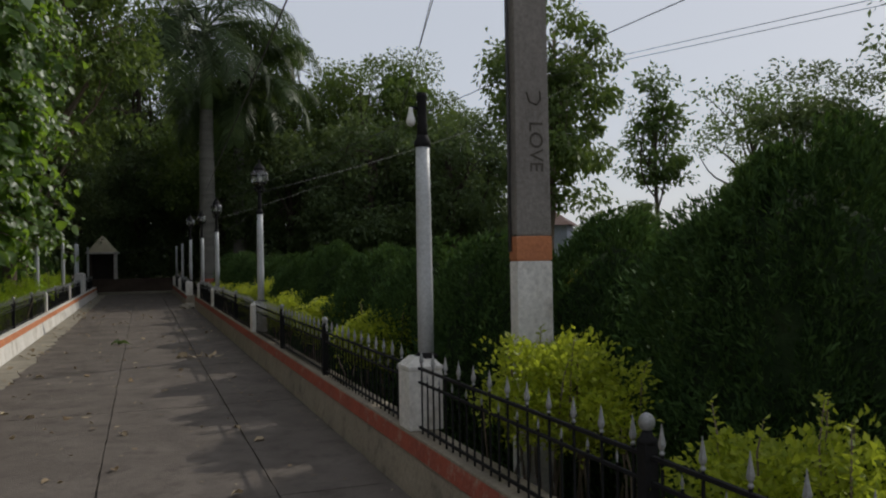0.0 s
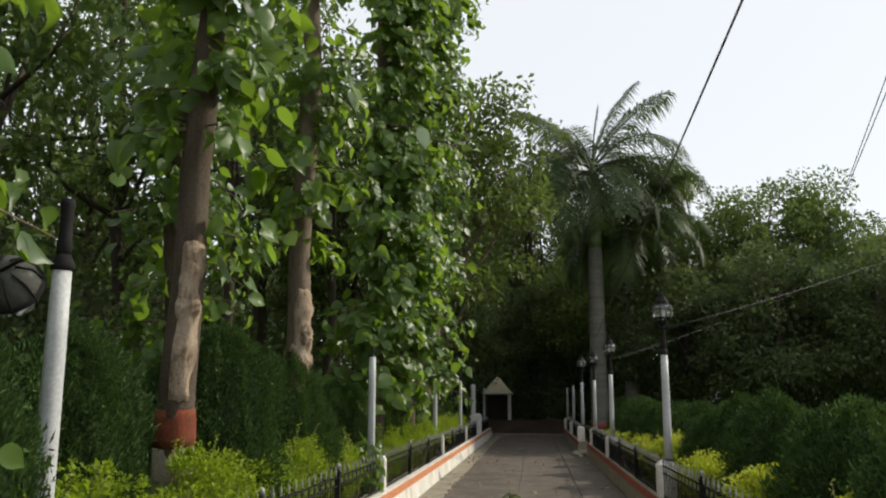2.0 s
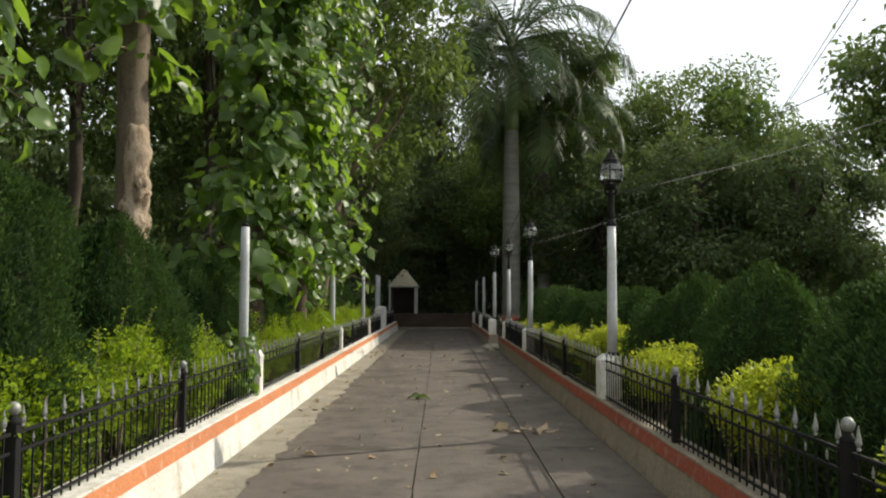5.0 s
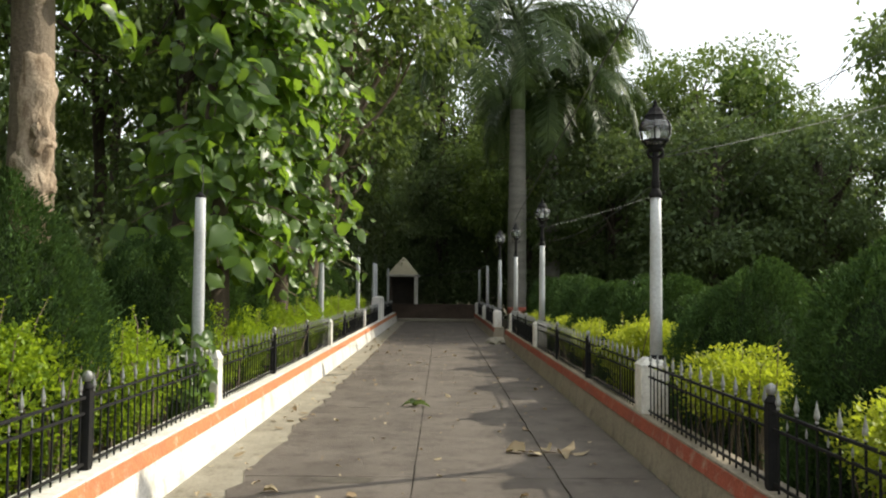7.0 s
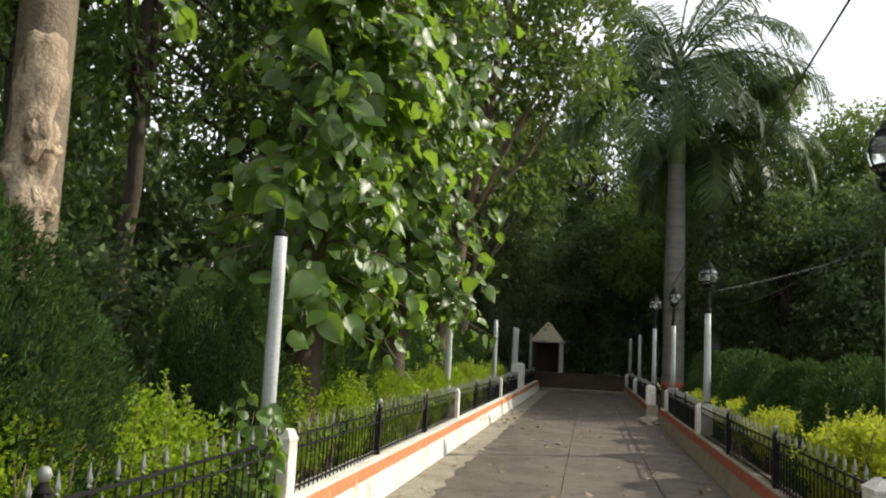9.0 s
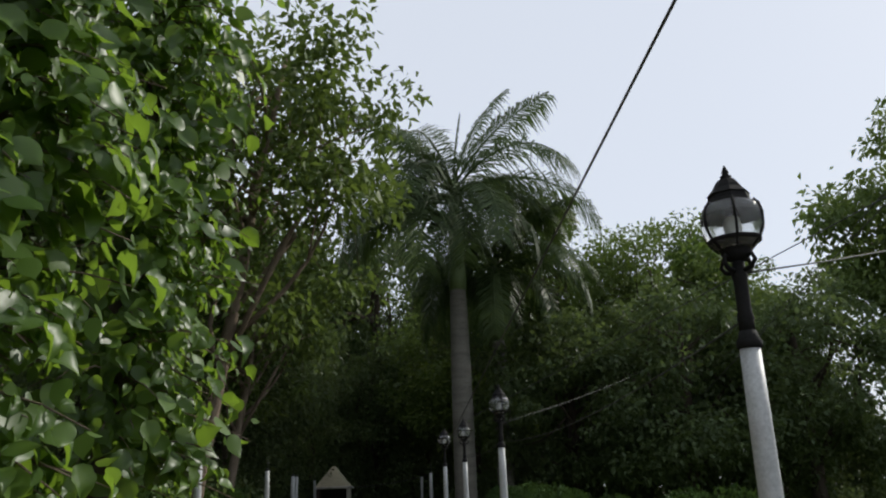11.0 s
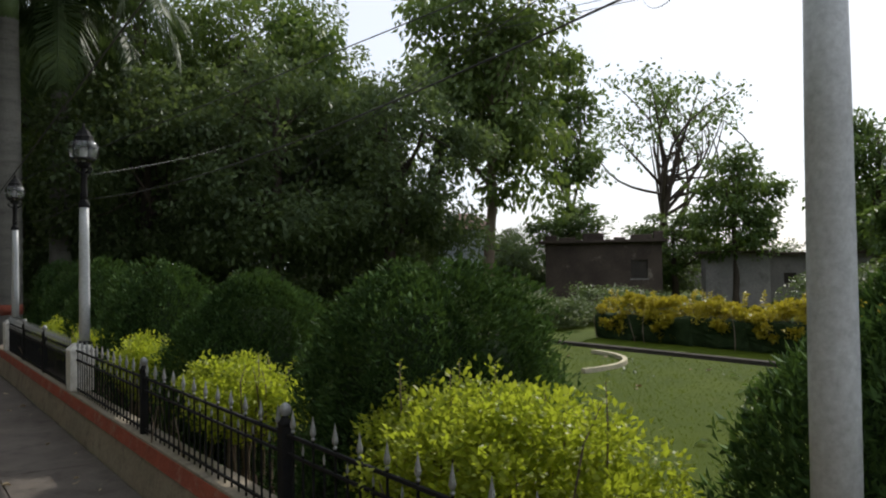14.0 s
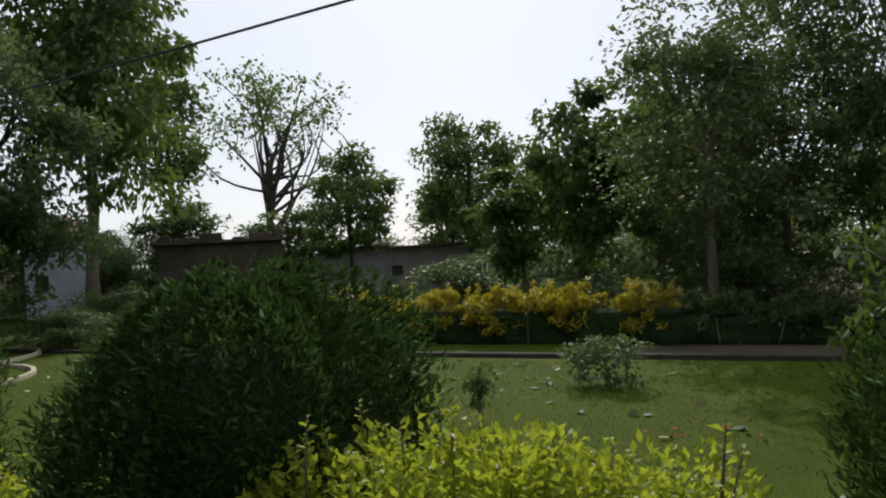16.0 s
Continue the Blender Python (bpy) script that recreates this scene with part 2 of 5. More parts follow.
def thing(name, at=(0, 0, 0), label="", category="", group="", kind="", rz=0):
    ob = new(name)
    ob.empty_display_size = 0.2
    ob.matrix_basis = pose(*at, 0, 0, rz)
    return tagged(ob, label, category, group, kind)


def add_box(bm, lo, hi, bevel=0.0):
    lo, hi = Vector(lo), Vector(hi)
    r = bmesh.ops.create_cube(bm, size=1, matrix=Matrix.Translation((lo + hi) / 2) @ Matrix.Diagonal((*(hi - lo), 1)))
    if bevel:
        edges = list({e for v in r["verts"] for e in v.link_edges})
        bmesh.ops.bevel(bm, geom=edges, offset=bevel, segments=2, affect="EDGES", profile=0.6)


def box(lo, hi, bevel=0.0):
    bm = bmesh.new()
    add_box(bm, lo, hi, bevel)
    return bm


def lathe(profile, seg=20, cap=True):
    """A turned shape round z from (radius, z) rows."""
    verts, faces = [], []
    for r, z in profile:
        for i in range(seg):
            a = 2 * math.pi * i / seg
            verts.append((r * math.cos(a), r * math.sin(a), z))
    for j in range(len(profile) - 1):
        for i in range(seg):
            a, b = j * seg + i, j * seg + (i + 1) % seg
            faces.append((a, b, b + seg, a + seg))
    if cap:
        faces.append(tuple(range(seg - 1, -1, -1)))
        faces.append(tuple((len(profile) - 1) * seg + i for i in range(seg)))
    return verts, faces


def turned(name, profile, mat, parent=None, seg=20, label="", smooth=True):
    v, f = lathe(profile, seg)
    return part(name, mesh_from(name, v, f, (mat,), smooth), None, parent, label)


def tube_data(points, radii, seg=8, wob=0.0):
    """A tube along points with a radius at each."""
    pts = [Vector(p) for p in points]
    verts, faces = [], []
    prev = Vector((1, 0, 0))
    for j, p in enumerate(pts):
        d = (pts[min(j + 1, len(pts) - 1)] - pts[max(j - 1, 0)]).normalized()
        x = (prev - d * prev.dot(d))
        x = x.normalized() if x.length > 1e-4 else d.orthogonal().normalized()
        prev = x
        y = d.cross(x)
        for i in range(seg):
            a = 2 * math.pi * i / seg
            r = radii[j] * (1 + (noise.noise(Vector((math.cos(a), math.sin(a), j * 0.4)) * 1.6 + p) * wob if wob else 0))
            verts.append(p + (x * math.cos(a) + y * math.sin(a)) * r)
    for j in range(len(pts) - 1):
        for i in range(seg):
            a, b = j * seg + i, j * seg + (i + 1) % seg
            faces.append((a, b, b + seg, a + seg))
    faces.append(tuple(range(seg - 1, -1, -1)))
    faces.append(tuple((len(pts) - 1) * seg + i for i in range(seg)))
    return verts, faces


def join_data(chunks):
    verts, faces = [], []
    for v, f in chunks:
        o = len(verts)
        verts += list(v)
        faces += [tuple(i + o for i in g) for g in f]
    return verts, faces


def tube(name, points, radii, mat, parent=None, seg=8, wob=0.0, label=""):
    v, f = tube_data(points, radii, seg, wob)
    return part(name, mesh_from(name, v, f, (mat,), True), None, parent, label)


def curve_points(a, b, sag, n=14):
    a, b = Vector(a), Vector(b)
    return [a.lerp(b, i / n) - Vector((0, 0, sag * 4 * (i / n) * (1 - i / n))) for i in range(n + 1)]


# leaf blades: vertices along +y from the stalk, normal +z
BLADE_SMALL = (np.array([(0, 0, 0), (-0.5, 0.45, 0.10), (0, 1, -0.06), (0.5, 0.45, 0.10)], float), np.array([(0, 3, 2), (0, 2, 1)]))
_edge = ((0.20, 0.03, 0.05), (0.40, 0.17, 0.10), (0.47, 0.37, 0.07), (0.44, 0.56, 0.10), (0.32, 0.76, 0.03), (0.13, 0.94, -0.07))
_rib = ((0, 0, 0), (0, 0.25, -0.01), (0, 0.50, -0.01), (0, 0.76, -0.06), (0, 1.10, -0.20))
BLADE_BROAD = (np.array(list(_rib) + [(-x, y, z) for x, y, z in _edge] + list(_edge), float),
               np.array([(0, 1, 5), (5, 1, 6), (6, 1, 7), (1, 2, 7), (7, 2, 8), (2, 3, 8), (8, 3, 9), (9, 3, 10), (3, 4, 10),
                         (0, 11, 1), (11, 12, 1), (12, 13, 1), (1, 13, 2), (13, 14, 2), (2, 14, 3), (14, 15, 3), (15, 16, 3), (3, 16, 4)]))


def unit(a):
    return a / np.maximum(np.linalg.norm(a, axis=1, keepdims=True), 1e-9)


def leaves(name, pos, along, normal, size, mat, blade=BLADE_SMALL, width=0.55):
    """One mesh of leaf blades: where, which way each points, which way it faces, how long it is."""
    tv, tf = blade
    y = unit(along)
    z = unit(normal - y * np.sum(normal * y, axis=1, keepdims=True))
    x = np.cross(y, z)
    s = np.asarray(size).reshape(-1, 1, 1)
    t = tv[None]
    k = np.arange(len(pos))
    curl = (0.9 + 1.9 * np.sin(k * 12.9898 + pos[:, 0] * 78.2)).reshape(-1, 1, 1)
    w = t[:, :, 0:1] * x[:, None] * width * (2 if blade is BLADE_BROAD else 1) + t[:, :, 1:2] * y[:, None] + t[:, :, 2:3] * curl * z[:, None]
    verts = (pos[:, None] + w * s).reshape(-1, 3)
    faces = (tf[None] + np.arange(len(pos))[:, None, None] * len(tv)).reshape(-1, 3)
    return fast_mesh(name, verts, faces, mat)


def rng(seed):
    return np.random.default_rng(seed)


def clump_cloud(r, centre, half, clumps, per, spread, flat=0.7, hollow=0.35):
    """Leaf places in clumps that fill an ellipsoid unevenly, mostly its outer part."""
    d = unit(r.normal(size=(clumps, 3)))
    rad = (hollow + (1 - hollow) * r.random((clumps, 1)) ** 0.5) * (0.80 + 0.25 * r.random((clumps, 1)))
    c = np.asarray(centre) + d * rad * np.asarray(half)
    n = np.maximum(3, (per * (0.4 + 1.2 * r.random(clumps))).astype(int))
    idx = np.repeat(np.arange(clumps), n)
    scale = spread * (0.6 + 0.8 * r.random(clumps))[idx][:, None]
    off = unit(r.normal(size=(len(idx), 3))) * r.random((len(idx), 1)) ** 0.45 * 1.55 * scale * np.array([1, 1, flat])
    out = unit(off + 0.4 * d[idx] * spread)
    return c[idx] + off, out, c


# ---- ground, path, kerbs ----
Y0, Y1 = -14.0, 37.4
LEFT, RIGHT = -1.36, 2.36           # inner faces of the two kerbs
KERB_TOP = 0.38
xs = [-800, -60, -20, -6, -1.70, -1.65, 2.61, 2.66, 6, 20, 60, 800]
zs = [0.12, 0.12, 0.12, 0.12, 0.12, -0.12, -0.12, -0.30, -0.30, -0.30, -0.30, -0.30]
ys = [-800, -60, -20, 0, 20, 40, 80, 800]
gv = [(x, y, z) for y in ys for x, z in zip(xs, zs)]
gf = [(j * 12 + i, j * 12 + i + 1, (j + 1) * 12 + i + 1, (j + 1) * 12 + i) for j in range(len(ys) - 1) for i in range(11)]
tagged(part("ground", mesh_from("ground", gv, gf, (M_SOIL,))), "bare brown garden soil under the planting beds", "ground", kind="structure")

path = thing("path", (0, 0, 0), "worn grey concrete garden path with dirty joints", "path", kind="structure")
part("bedding", box((LEFT - 0.05, Y0, -0.11), (RIGHT + 0.05, Y1, -0.022)), M_JOINT, path, "dark dirt in the joints")
part("shoulder", box((LEFT, Y0, -0.06), (-0.82, Y1, -0.008), 0.004), M_SHOULDER, path, "dusty pale strip along the kerb")

lawn = tagged(part("lawn", box((5.4, -6, -0.32), (14.2, 34, -0.272))), "short green lawn strewn with fallen leaves", "lawn", kind="structure")
lawn.data.materials.append(M_LAWN)
tagged(part("far_lawn", box((14.55, 12.0, -0.32), (47.5, 45.8, -0.278)), M_LAWN), "rough grass beyond the dark strip", "lawn", kind="structure")
tagged(part("far_lawn", box((5.4, 34.0, -0.32), (14.5, 60, -0.280)), M_LAWN), "rough grass under the far trees", "lawn", kind="structure")


def kerb(name, x0, x1, y0, y1, top, face, band, sign, label):
    """A low kerb wall; sign +1 has its painted face towards +x."""
    k = thing(name, (0, 0, 0), label, "kerb wall", kind="structure")
    n = int((y1 - y0) / 2.0)
    batter = 0.07

    def leaning(bm):
        for v in bm.verts:
            if (v.co.x - (x0 + x1) / 2) * sign > 0:
                v.co.x -= sign * batter * max(0, v.co.z) / top
        return bm

    xf = x1 if sign > 0 else x0
    part("wall", leaning(box((x0, y0, -0.12), (x1, y1, top - 0.02), 0.01)), face, k)
    lo, hi = (xf - 0.012, xf + 0.006) if sign > 0 else (xf - 0.006, xf + 0.012)
    part("painted_band", leaning(box((lo, y0, top - 0.125), (hi, y1, top - 0.018), 0.003)), band, k)
    for i in range(n):
        a, b = y0 + (y1 - y0) * i / n, y0 + (y1 - y0) * (i + 1) / n
        part("coping", leaning(box((x0 - 0.004, a + 0.003, top - 0.018), (x1 + 0.004, b - 0.003, top), 0.008)), face, k)
    return k


kerb("kerb_left", -1.66, LEFT, Y0, Y1, KERB_TOP, M_WHITE, M_ORANGE, 1, "whitewashed kerb wall with an orange painted band")
# right-hand kerbs: same scheme as the left, shade put into the paint colours
kerb("kerb_right", RIGHT, 2.63, Y0, 22.6, KERB_TOP, M_CREAM, M_RED, -1, "stained kerb wall, its cream and red band darkened for shade")
kerb("kerb_far_right", 2.12, 2.46, 23.6, Y1, KERB_TOP, M_CREAM, M_RED, -1, "cream kerb wall past the side gate, darkened for shade")


# ---- iron fence ----
def spear_profile(k=1.0):
    return [(0.005 * k, 0), (0.0115 * k, 0.008 * k), (0.006 * k, 0.018 * k), (0.013 * k, 0.030 * k), (0.0155 * k, 0.042 * k), (0.008 * k, 0.078 * k), (0.0012 * k, 0.118 * k)]


def fence_panel(length, z0, proto):
    """One panel between posts: rails, tall speared bars and short tipped bars between them, along +y."""
    p = thing("iron_fence", (0, 0, 0), "black iron fence panel with silver spear tips", "fence", "iron fence along the path")
    part("bottom_rail", box((-0.008, 0, z0 + 0.03), (0.008, length, z0 + 0.048), 0.003), M_IRON, p)
    part("middle_rail", box((-0.008, 0, z0 + 0.335), (0.008, length, z0 + 0.352), 0.003), M_IRON, p)
    part("top_rail", box((-0.010, 0, z0 + 0.43), (0.010, length, z0 + 0.448), 0.003), M_IRON, p)
    n = int(length / 0.115)
    for i in range(n):
        tall = i % 2 == 0
        bar = part("bar" if tall else "short_bar", proto["bar" if tall else "short"], None, p)
        bar.matrix_basis = pose(0, (i + 0.5) * length / n, z0, 0, 0, 45)
        tip = part("spear_tip", proto["tip" if tall else "small_tip"], None, bar)
        tip.matrix_basis = pose(0, 0, 0.458 if tall else 0.365)
    return p


def bar_mesh(h):
    v, f = lathe([(0.0068, 0.0), (0.0068, h)], 4)
    return mesh_from("bar", v, f, (M_IRON,))


v, f = lathe(spear_profile(), 6)
TIP = mesh_from("spear_tip", v, f, (M_SILVER,))
v, f = lathe(spear_profile(0.5), 6)
SMALL_TIP = mesh_from("spear_tip", v, f, (M_SILVER,))
PROTO = {"bar": bar_mesh(0.46), "short": bar_mesh(0.367), "tip": TIP, "small_tip": SMALL_TIP}


def fence_post(x, y, z0):
    p = thing("fence_post", (x, y, z0), "black iron fence post with a silver ball cap", "fence post", "fence posts")
    part("shaft", box((-0.030, -0.030, 0), (0.030, 0.030, 0.49), 0.006), M_IRON, p)
    turned("collar", [(0.036, 0.485), (0.040, 0.497), (0.026, 0.512), (0.016, 0.535)], M_IRON, p, 14)
    turned("ball", [(0.011, 0.53), (0.022, 0.538), (0.030, 0.552), (0.032, 0.566), (0.027, 0.583), (0.016, 0.595), (0.002, 0.600)], M_SILVER, p, 14, "silver ball cap")
    return p


def pillar(x, y, z0, h=0.50, w=0.24, label="squat white masonry fence pillar with a chamfered cap"):
    p = thing("fence_pillar", (x, y, z0), label, "pillar", "pillars along the path")
    q = w / 2
    part("shaft", box((-q, -q, 0), (q, q, h - 0.085), 0.014), M_WHITE, p)
    bm = bmesh.new()
    add_box(bm, (-q - 0.002, -q - 0.002, h - 0.085), (q + 0.002, q + 0.002, h - 0.055), 0.006)
    bmesh.ops.create_cone(bm, cap_ends=True, segments=4, radius1=(q - 0.004) * 1.414, radius2=0.062 * 1.414, depth=0.06,
                          matrix=Matrix.Translation((0, 0, h - 0.026)) @ Matrix.Rotation(radians(45), 4, "Z"))
    part("cap", bm, M_WHITE, p)
    return p


R_PILLARS = [-9.7, -1.26, 7.28, 15.77, 21.4]
L_PILLARS = [-9.3, -0.83, 7.62, 15.7, 22.8, 28.2]
FENCE_Z = KERB_TOP
proto_panel = None


def fence_run(x, stops, z0, posts_between=2):
    global proto_panel
    for a, b in zip(stops, stops[1:]):
        a2, b2 = a + 0.13, b - 0.13
        n = posts_between + 1
        step = (b2 - a2) / n
        for i in range(n):
            m = pose(x, a2 + i * step + 0.036, z0) @ Matrix.Diagonal((1, (step - 0.072) / 2.70, 1, 1))
            if proto_panel is None:
                proto_panel = fence_panel(2.70, 0.0, PROTO)
                proto_panel.matrix_basis = m
            else:
                q = copy_thing(proto_panel, pose(x, a2 + i * step + 0.036, z0))
                q.matrix_basis = m
            if i:
                fence_post(x, a2 + i * step, z0)


fence_run(2.49, R_PILLARS, FENCE_Z)
fence_run(2.29, [23.9, 30.2, 36.6], FENCE_Z)
fence_run(-1.54, L_PILLARS, FENCE_Z)
fence_run(-1.57, [29.2, 36.8], FENCE_Z)
for y in R_PILLARS:
    pillar(2.555, y, FENCE_Z, w=0.25)
for y in (23.9, 30.2, 36.6):
    pillar(2.29, y, FENCE_Z)
for y in L_PILLARS[:-1]:
    pillar(-1.585, y, FENCE_Z, w=0.185)
for y in (28.2, 29.2):
    pillar(-1.60, y, 0.0, 1.2, 0.34, "tall white gate pillar at the end of the kerb")


# ---- lamps ----
def lamp_post(x, y, lantern=True, stub=True, bulb=False, lean=0.0, z0=0.88, label=None, rz=0, foot=0.0):
    """A white pole on a pillar with a black shaft and, where it has one, a globe lantern."""
    p = thing("lamp_post", (x, y, z0), label or "white steel lamp post with a black globe lantern", "lamp post", "lamp posts along the path", rz=rz)
    p.matrix_basis = pose(x, y, z0, 0, lean, rz)
    turned("base_plate", [(0.085, foot - 0.01), (0.085, foot + 0.005), (0.06, foot + 0.02), (0.055, foot + 0.03)], M_IRON, p, 16)
    turned("pole", [(0.056, foot + 0.02), (0.056, 0.5), (0.052, 1.1), (0.048, 1.48)], M_POST, p, 20)
    if stub:
        turned("collar", [(0.052, 1.475), (0.060, 1.485), (0.060, 1.51), (0.048, 1.53), (0.040, 1.56)], M_IRON, p, 18)
        top = 1.92 if lantern else 1.86
        turned("shaft", [(0.038, 1.55), (0.036, 1.60), (0.041, 1.62), (0.034, 1.65), (0.033, 1.80), (0.040, 1.83), (0.034, 1.86), (0.028, top)], M_IRON, p, 16)
    else:
        turned("cap", [(0.050, 1.475), (0.050, 1.49), (0.030, 1.51), (0.012, 1.53)], M_IRON, p, 14)
        tube("wire_end", [(0.01, 0, 1.5), (0.02, 0.01, 1.62), (0.0, 0.02, 1.72), (0.015, 0.02, 1.80), (0.0, 0.0, 1.78)], [0.006] * 5, M_WIRE, p, 5)
    if lantern:
        for i in range(4):
            a = math.pi / 4 + i * math.pi / 2
            c, s = math.cos(a), math.sin(a)
            pts = [(c * r, s * r, z) for r, z in ((0.03, 1.85), (0.075, 1.86), (0.10, 1.89), (0.085, 1.925), (0.06, 1.915))]
            tube("bracket_curl", pts, [0.012, 0.012, 0.011, 0.010, 0.008], M_IRON, p, 6)
        turned("lantern_base", [(0.03, 1.90), (0.055, 1.915), (0.075, 1.94), (0.070, 1.955), (0.085, 1.965)], M_IRON, p, 18)
        g = turned("globe", [(0.080, 1.96), (0.120, 2.00), (0.146, 2.06), (0.150, 2.12), (0.138, 2.17), (0.118, 2.19)], M_GLASS, p, 24, "cloudy glass globe")
        g.visible_shadow = False
        turned("inner_lamp", [(0.015, 1.96), (0.02, 2.0), (0.035, 2.04), (0.04, 2.08), (0.03, 2.12), (0.004, 2.135)], M_BULB, p, 12)
        turned("waist_ring", [(0.125, 1.995), (0.128, 2.0), (0.128, 2.012), (0.120, 2.016)], M_IRON, p, 24)
        for i in range(6):
            a = i * math.pi / 3
            pts = [(math.cos(a) * r, math.sin(a) * r, z) for r, z in ((0.083, 1.96), (0.124, 2.0), (0.150, 2.06), (0.154, 2.12), (0.142, 2.17), (0.120, 2.195))]
            tube("rib", pts, [0.0075] * 6, M_IRON, p, 5)
        turned("roof", [(0.140, 2.125), (0.148, 2.135), (0.104, 2.215), (0.098, 2.235), (0.104, 2.242), (0.074, 2.275), (0.066, 2.290), (0.046, 2.32)], M_IRON, p, 8, "black tiered lantern roof", False)
        turned("finial", [(0.045, 2.315), (0.022, 2.33), (0.030, 2.342), (0.014, 2.352), (0.019, 2.362), (0.004, 2.40)], M_IRON, p, 12)
    if bulb:
        tube("bulb_arm", [(-0.03, 0, 1.75), (-0.09, -0.02, 1.75)], [0.012, 0.012], M_IRON, p, 6)
        b = turned("bulb", [(0.014, 0.0), (0.018, -0.04), (0.03, -0.075), (0.034, -0.10), (0.026, -0.125), (0.003, -0.135)], M_BULB, p, 12, "white bulb")
        b.matrix_basis = pose(-0.09, -0.02, 1.75)
    return p


for y in (7.28, 15.77, 21.4):
    lamp_post(2.60, y, rz=10 * y)
lamp_post(2.36, 23.9)
lamp_post(2.60, -1.26, lantern=False, bulb=True, label="white steel lamp post that has lost its lantern")
for y in (30.2, 36.6):
    lamp_post(2.36, y, lantern=False, stub=False, label="white steel lamp post with its top missing")
for y in (7.62, 15.7, 22.8, 28.2, 29.2, 36.0):
    lamp_post(-1.72, y, lantern=False, stub=False, foot=-0.765, label="white steel lamp post with its top missing")
lamp_post(-1.72, -0.83, lantern=False, stub=True, foot=-0.765, label="white steel lamp post with a broken lantern")

broken = thing("broken_lantern", (-1.92, -0.95, 2.26), "broken globe lantern cage hanging on its wire", "lantern")
for i in range(8):
    a = i * math.pi / 4
    pts = [(math.cos(a) * r, math.sin(a) * r, z) for r, z in ((0.05, -0.17), (0.13, -0.10), (0.165, 0.0), (0.13, 0.10), (0.06, 0.15))]
    tube("rib", pts, [0.006] * 5, M_IRON, broken, 5)
gl = turned("globe", [(0.05, -0.17), (0.125, -0.10), (0.158, 0.0), (0.125, 0.10), (0.06, 0.14)], M_DUSTY, broken, 20, "dusty glass globe")
turned("ring", [(0.158, -0.02), (0.166, -0.01), (0.166, 0.01), (0.158, 0.02)], M_IRON, broken, 24)
tube("hanging_wire", [(0, 0, 0.14), (0.10, 0.03, 0.24), (0.21, 0.09, 0.30)], [0.01, 0.01, 0.01], M_IRON, broken, 6)
broken.matrix_basis = pose(-1.92, -0.95, 2.26, 60, 25, 0)

# ---- utility pole ----
UX, UY = 3.08, -1.98
pole = thing("utility_pole", (UX, UY, -0.3), "square concrete utility pole with orange and white painted base", "utility pole")


def taper_box(w0, w1, z0, z1, bevel=0.015):
    bm = box((-w0 / 2, -w0 / 2, z0), (w0 / 2, w0 / 2, z1), bevel)
    for v in bm.verts:
        k = (v.co.z - z0) / (z1 - z0)
        s = 1 + (w1 / w0 - 1) * k
        v.co.x *= s
        v.co.y *= s * 0.46
    return bm


v, f = tube_data([(0.055, -0.0575, 2.93), (0.06, -0.0575, 2.87), (0.03, -0.0575, 2.84), (-0.02, -0.0575, 2.86), (-0.04, -0.0575, 2.92)], [0.006] * 5, 5)
hook = mesh_from("painted_hook", v, f, (M_JOINT,))
part("foot", taper_box(0.256, 0.25, 0, 1.84), M_WHITE, pole, "whitewashed foot")
part("band", taper_box(0.254, 0.252, 1.84, 2.0), M_ORANGE, pole, "orange painted band")
part("shaft", taper_box(0.246, 0.19, 2.0, 8.2), M_CONC, pole)
part("painted_hook", hook, None, pole, "faded painted stroke")
word = bpy.data.curves.new("painted_word", "FONT")
word.body, word.size, word.extrude, word.space_character = "LOVE", 0.135, 0.0015, 1.0
word_ob = new("painted_word", word)
word_me = bpy.data.meshes.new_from_object(word_ob)
bpy.data.objects.remove(word_ob)
word_part = part("painted_word", word_me, M_JOINT, pole, "faded hand-painted word")
word_part.matrix_basis = Matrix(((0, 1, 0, -0.022), (0, 0, -1, -0.0590), (-1, 0, 0, 2.735), (0, 0, 0, 1)))
tube("conduit", [(-0.138, 0.02, 1.9), (-0.136, 0.02, 3.0), (-0.134, 0.02, 5.5), (-0.118, 0.02, 8.0)], [0.012] * 4, M_WIRE, pole, 6)
part("cross_arm", box((-0.6, -0.05, 7.55), (0.6, 0.05, 7.65), 0.01), M_IRON, pole)
for x in (-0.5, 0, 0.5):
    ins = turned("insulator", [(0.02, 7.65), (0.05, 7.68), (0.03, 7.71), (0.05, 7.74), (0.02, 7.78)], M_WHITE, pole, 10)
    ins.location.x = x


def cable(a, b, sag, r=0.011, label="slack grey overhead cable"):
    ob = tube("overhead_cable", curve_points(a, b, sag), [r] * 15, M_WIRE, None, 6)
    tagged(ob, label, "cable", "overhead cables")


cable((1.75, -14.0, 4.67), (2.36, 23.9, 2.75), 0.0, 0.0085, "thick twisted cable slung along the path to a lamp post")
cable((UX - 0.1, UY, 4.9), (11.4, 32.0, 4.1), 0.0, 0.006)
cable((UX - 0.1, UY, 5.15), (11.7, 32.0, 4.3), 0.0, 0.006)
cable((21.7, -20, 5.5), (20.5, 33.0, 11.3), 0.0, 0.012)
cable((21.7, -20, 5.3), (20.6, 33.2, 11.1), 0.0, 0.012)
cable((13.6, -30, 6.85), (3.62, 28.9, 3.95), 0.05, 0.008, "thin cable tied to the palm trunk")
cable((2.60, 7.28, 2.72), (17.0, 20.6, 8.5), 0.35, 0.005, "thin cable from a lamp post to a tree")
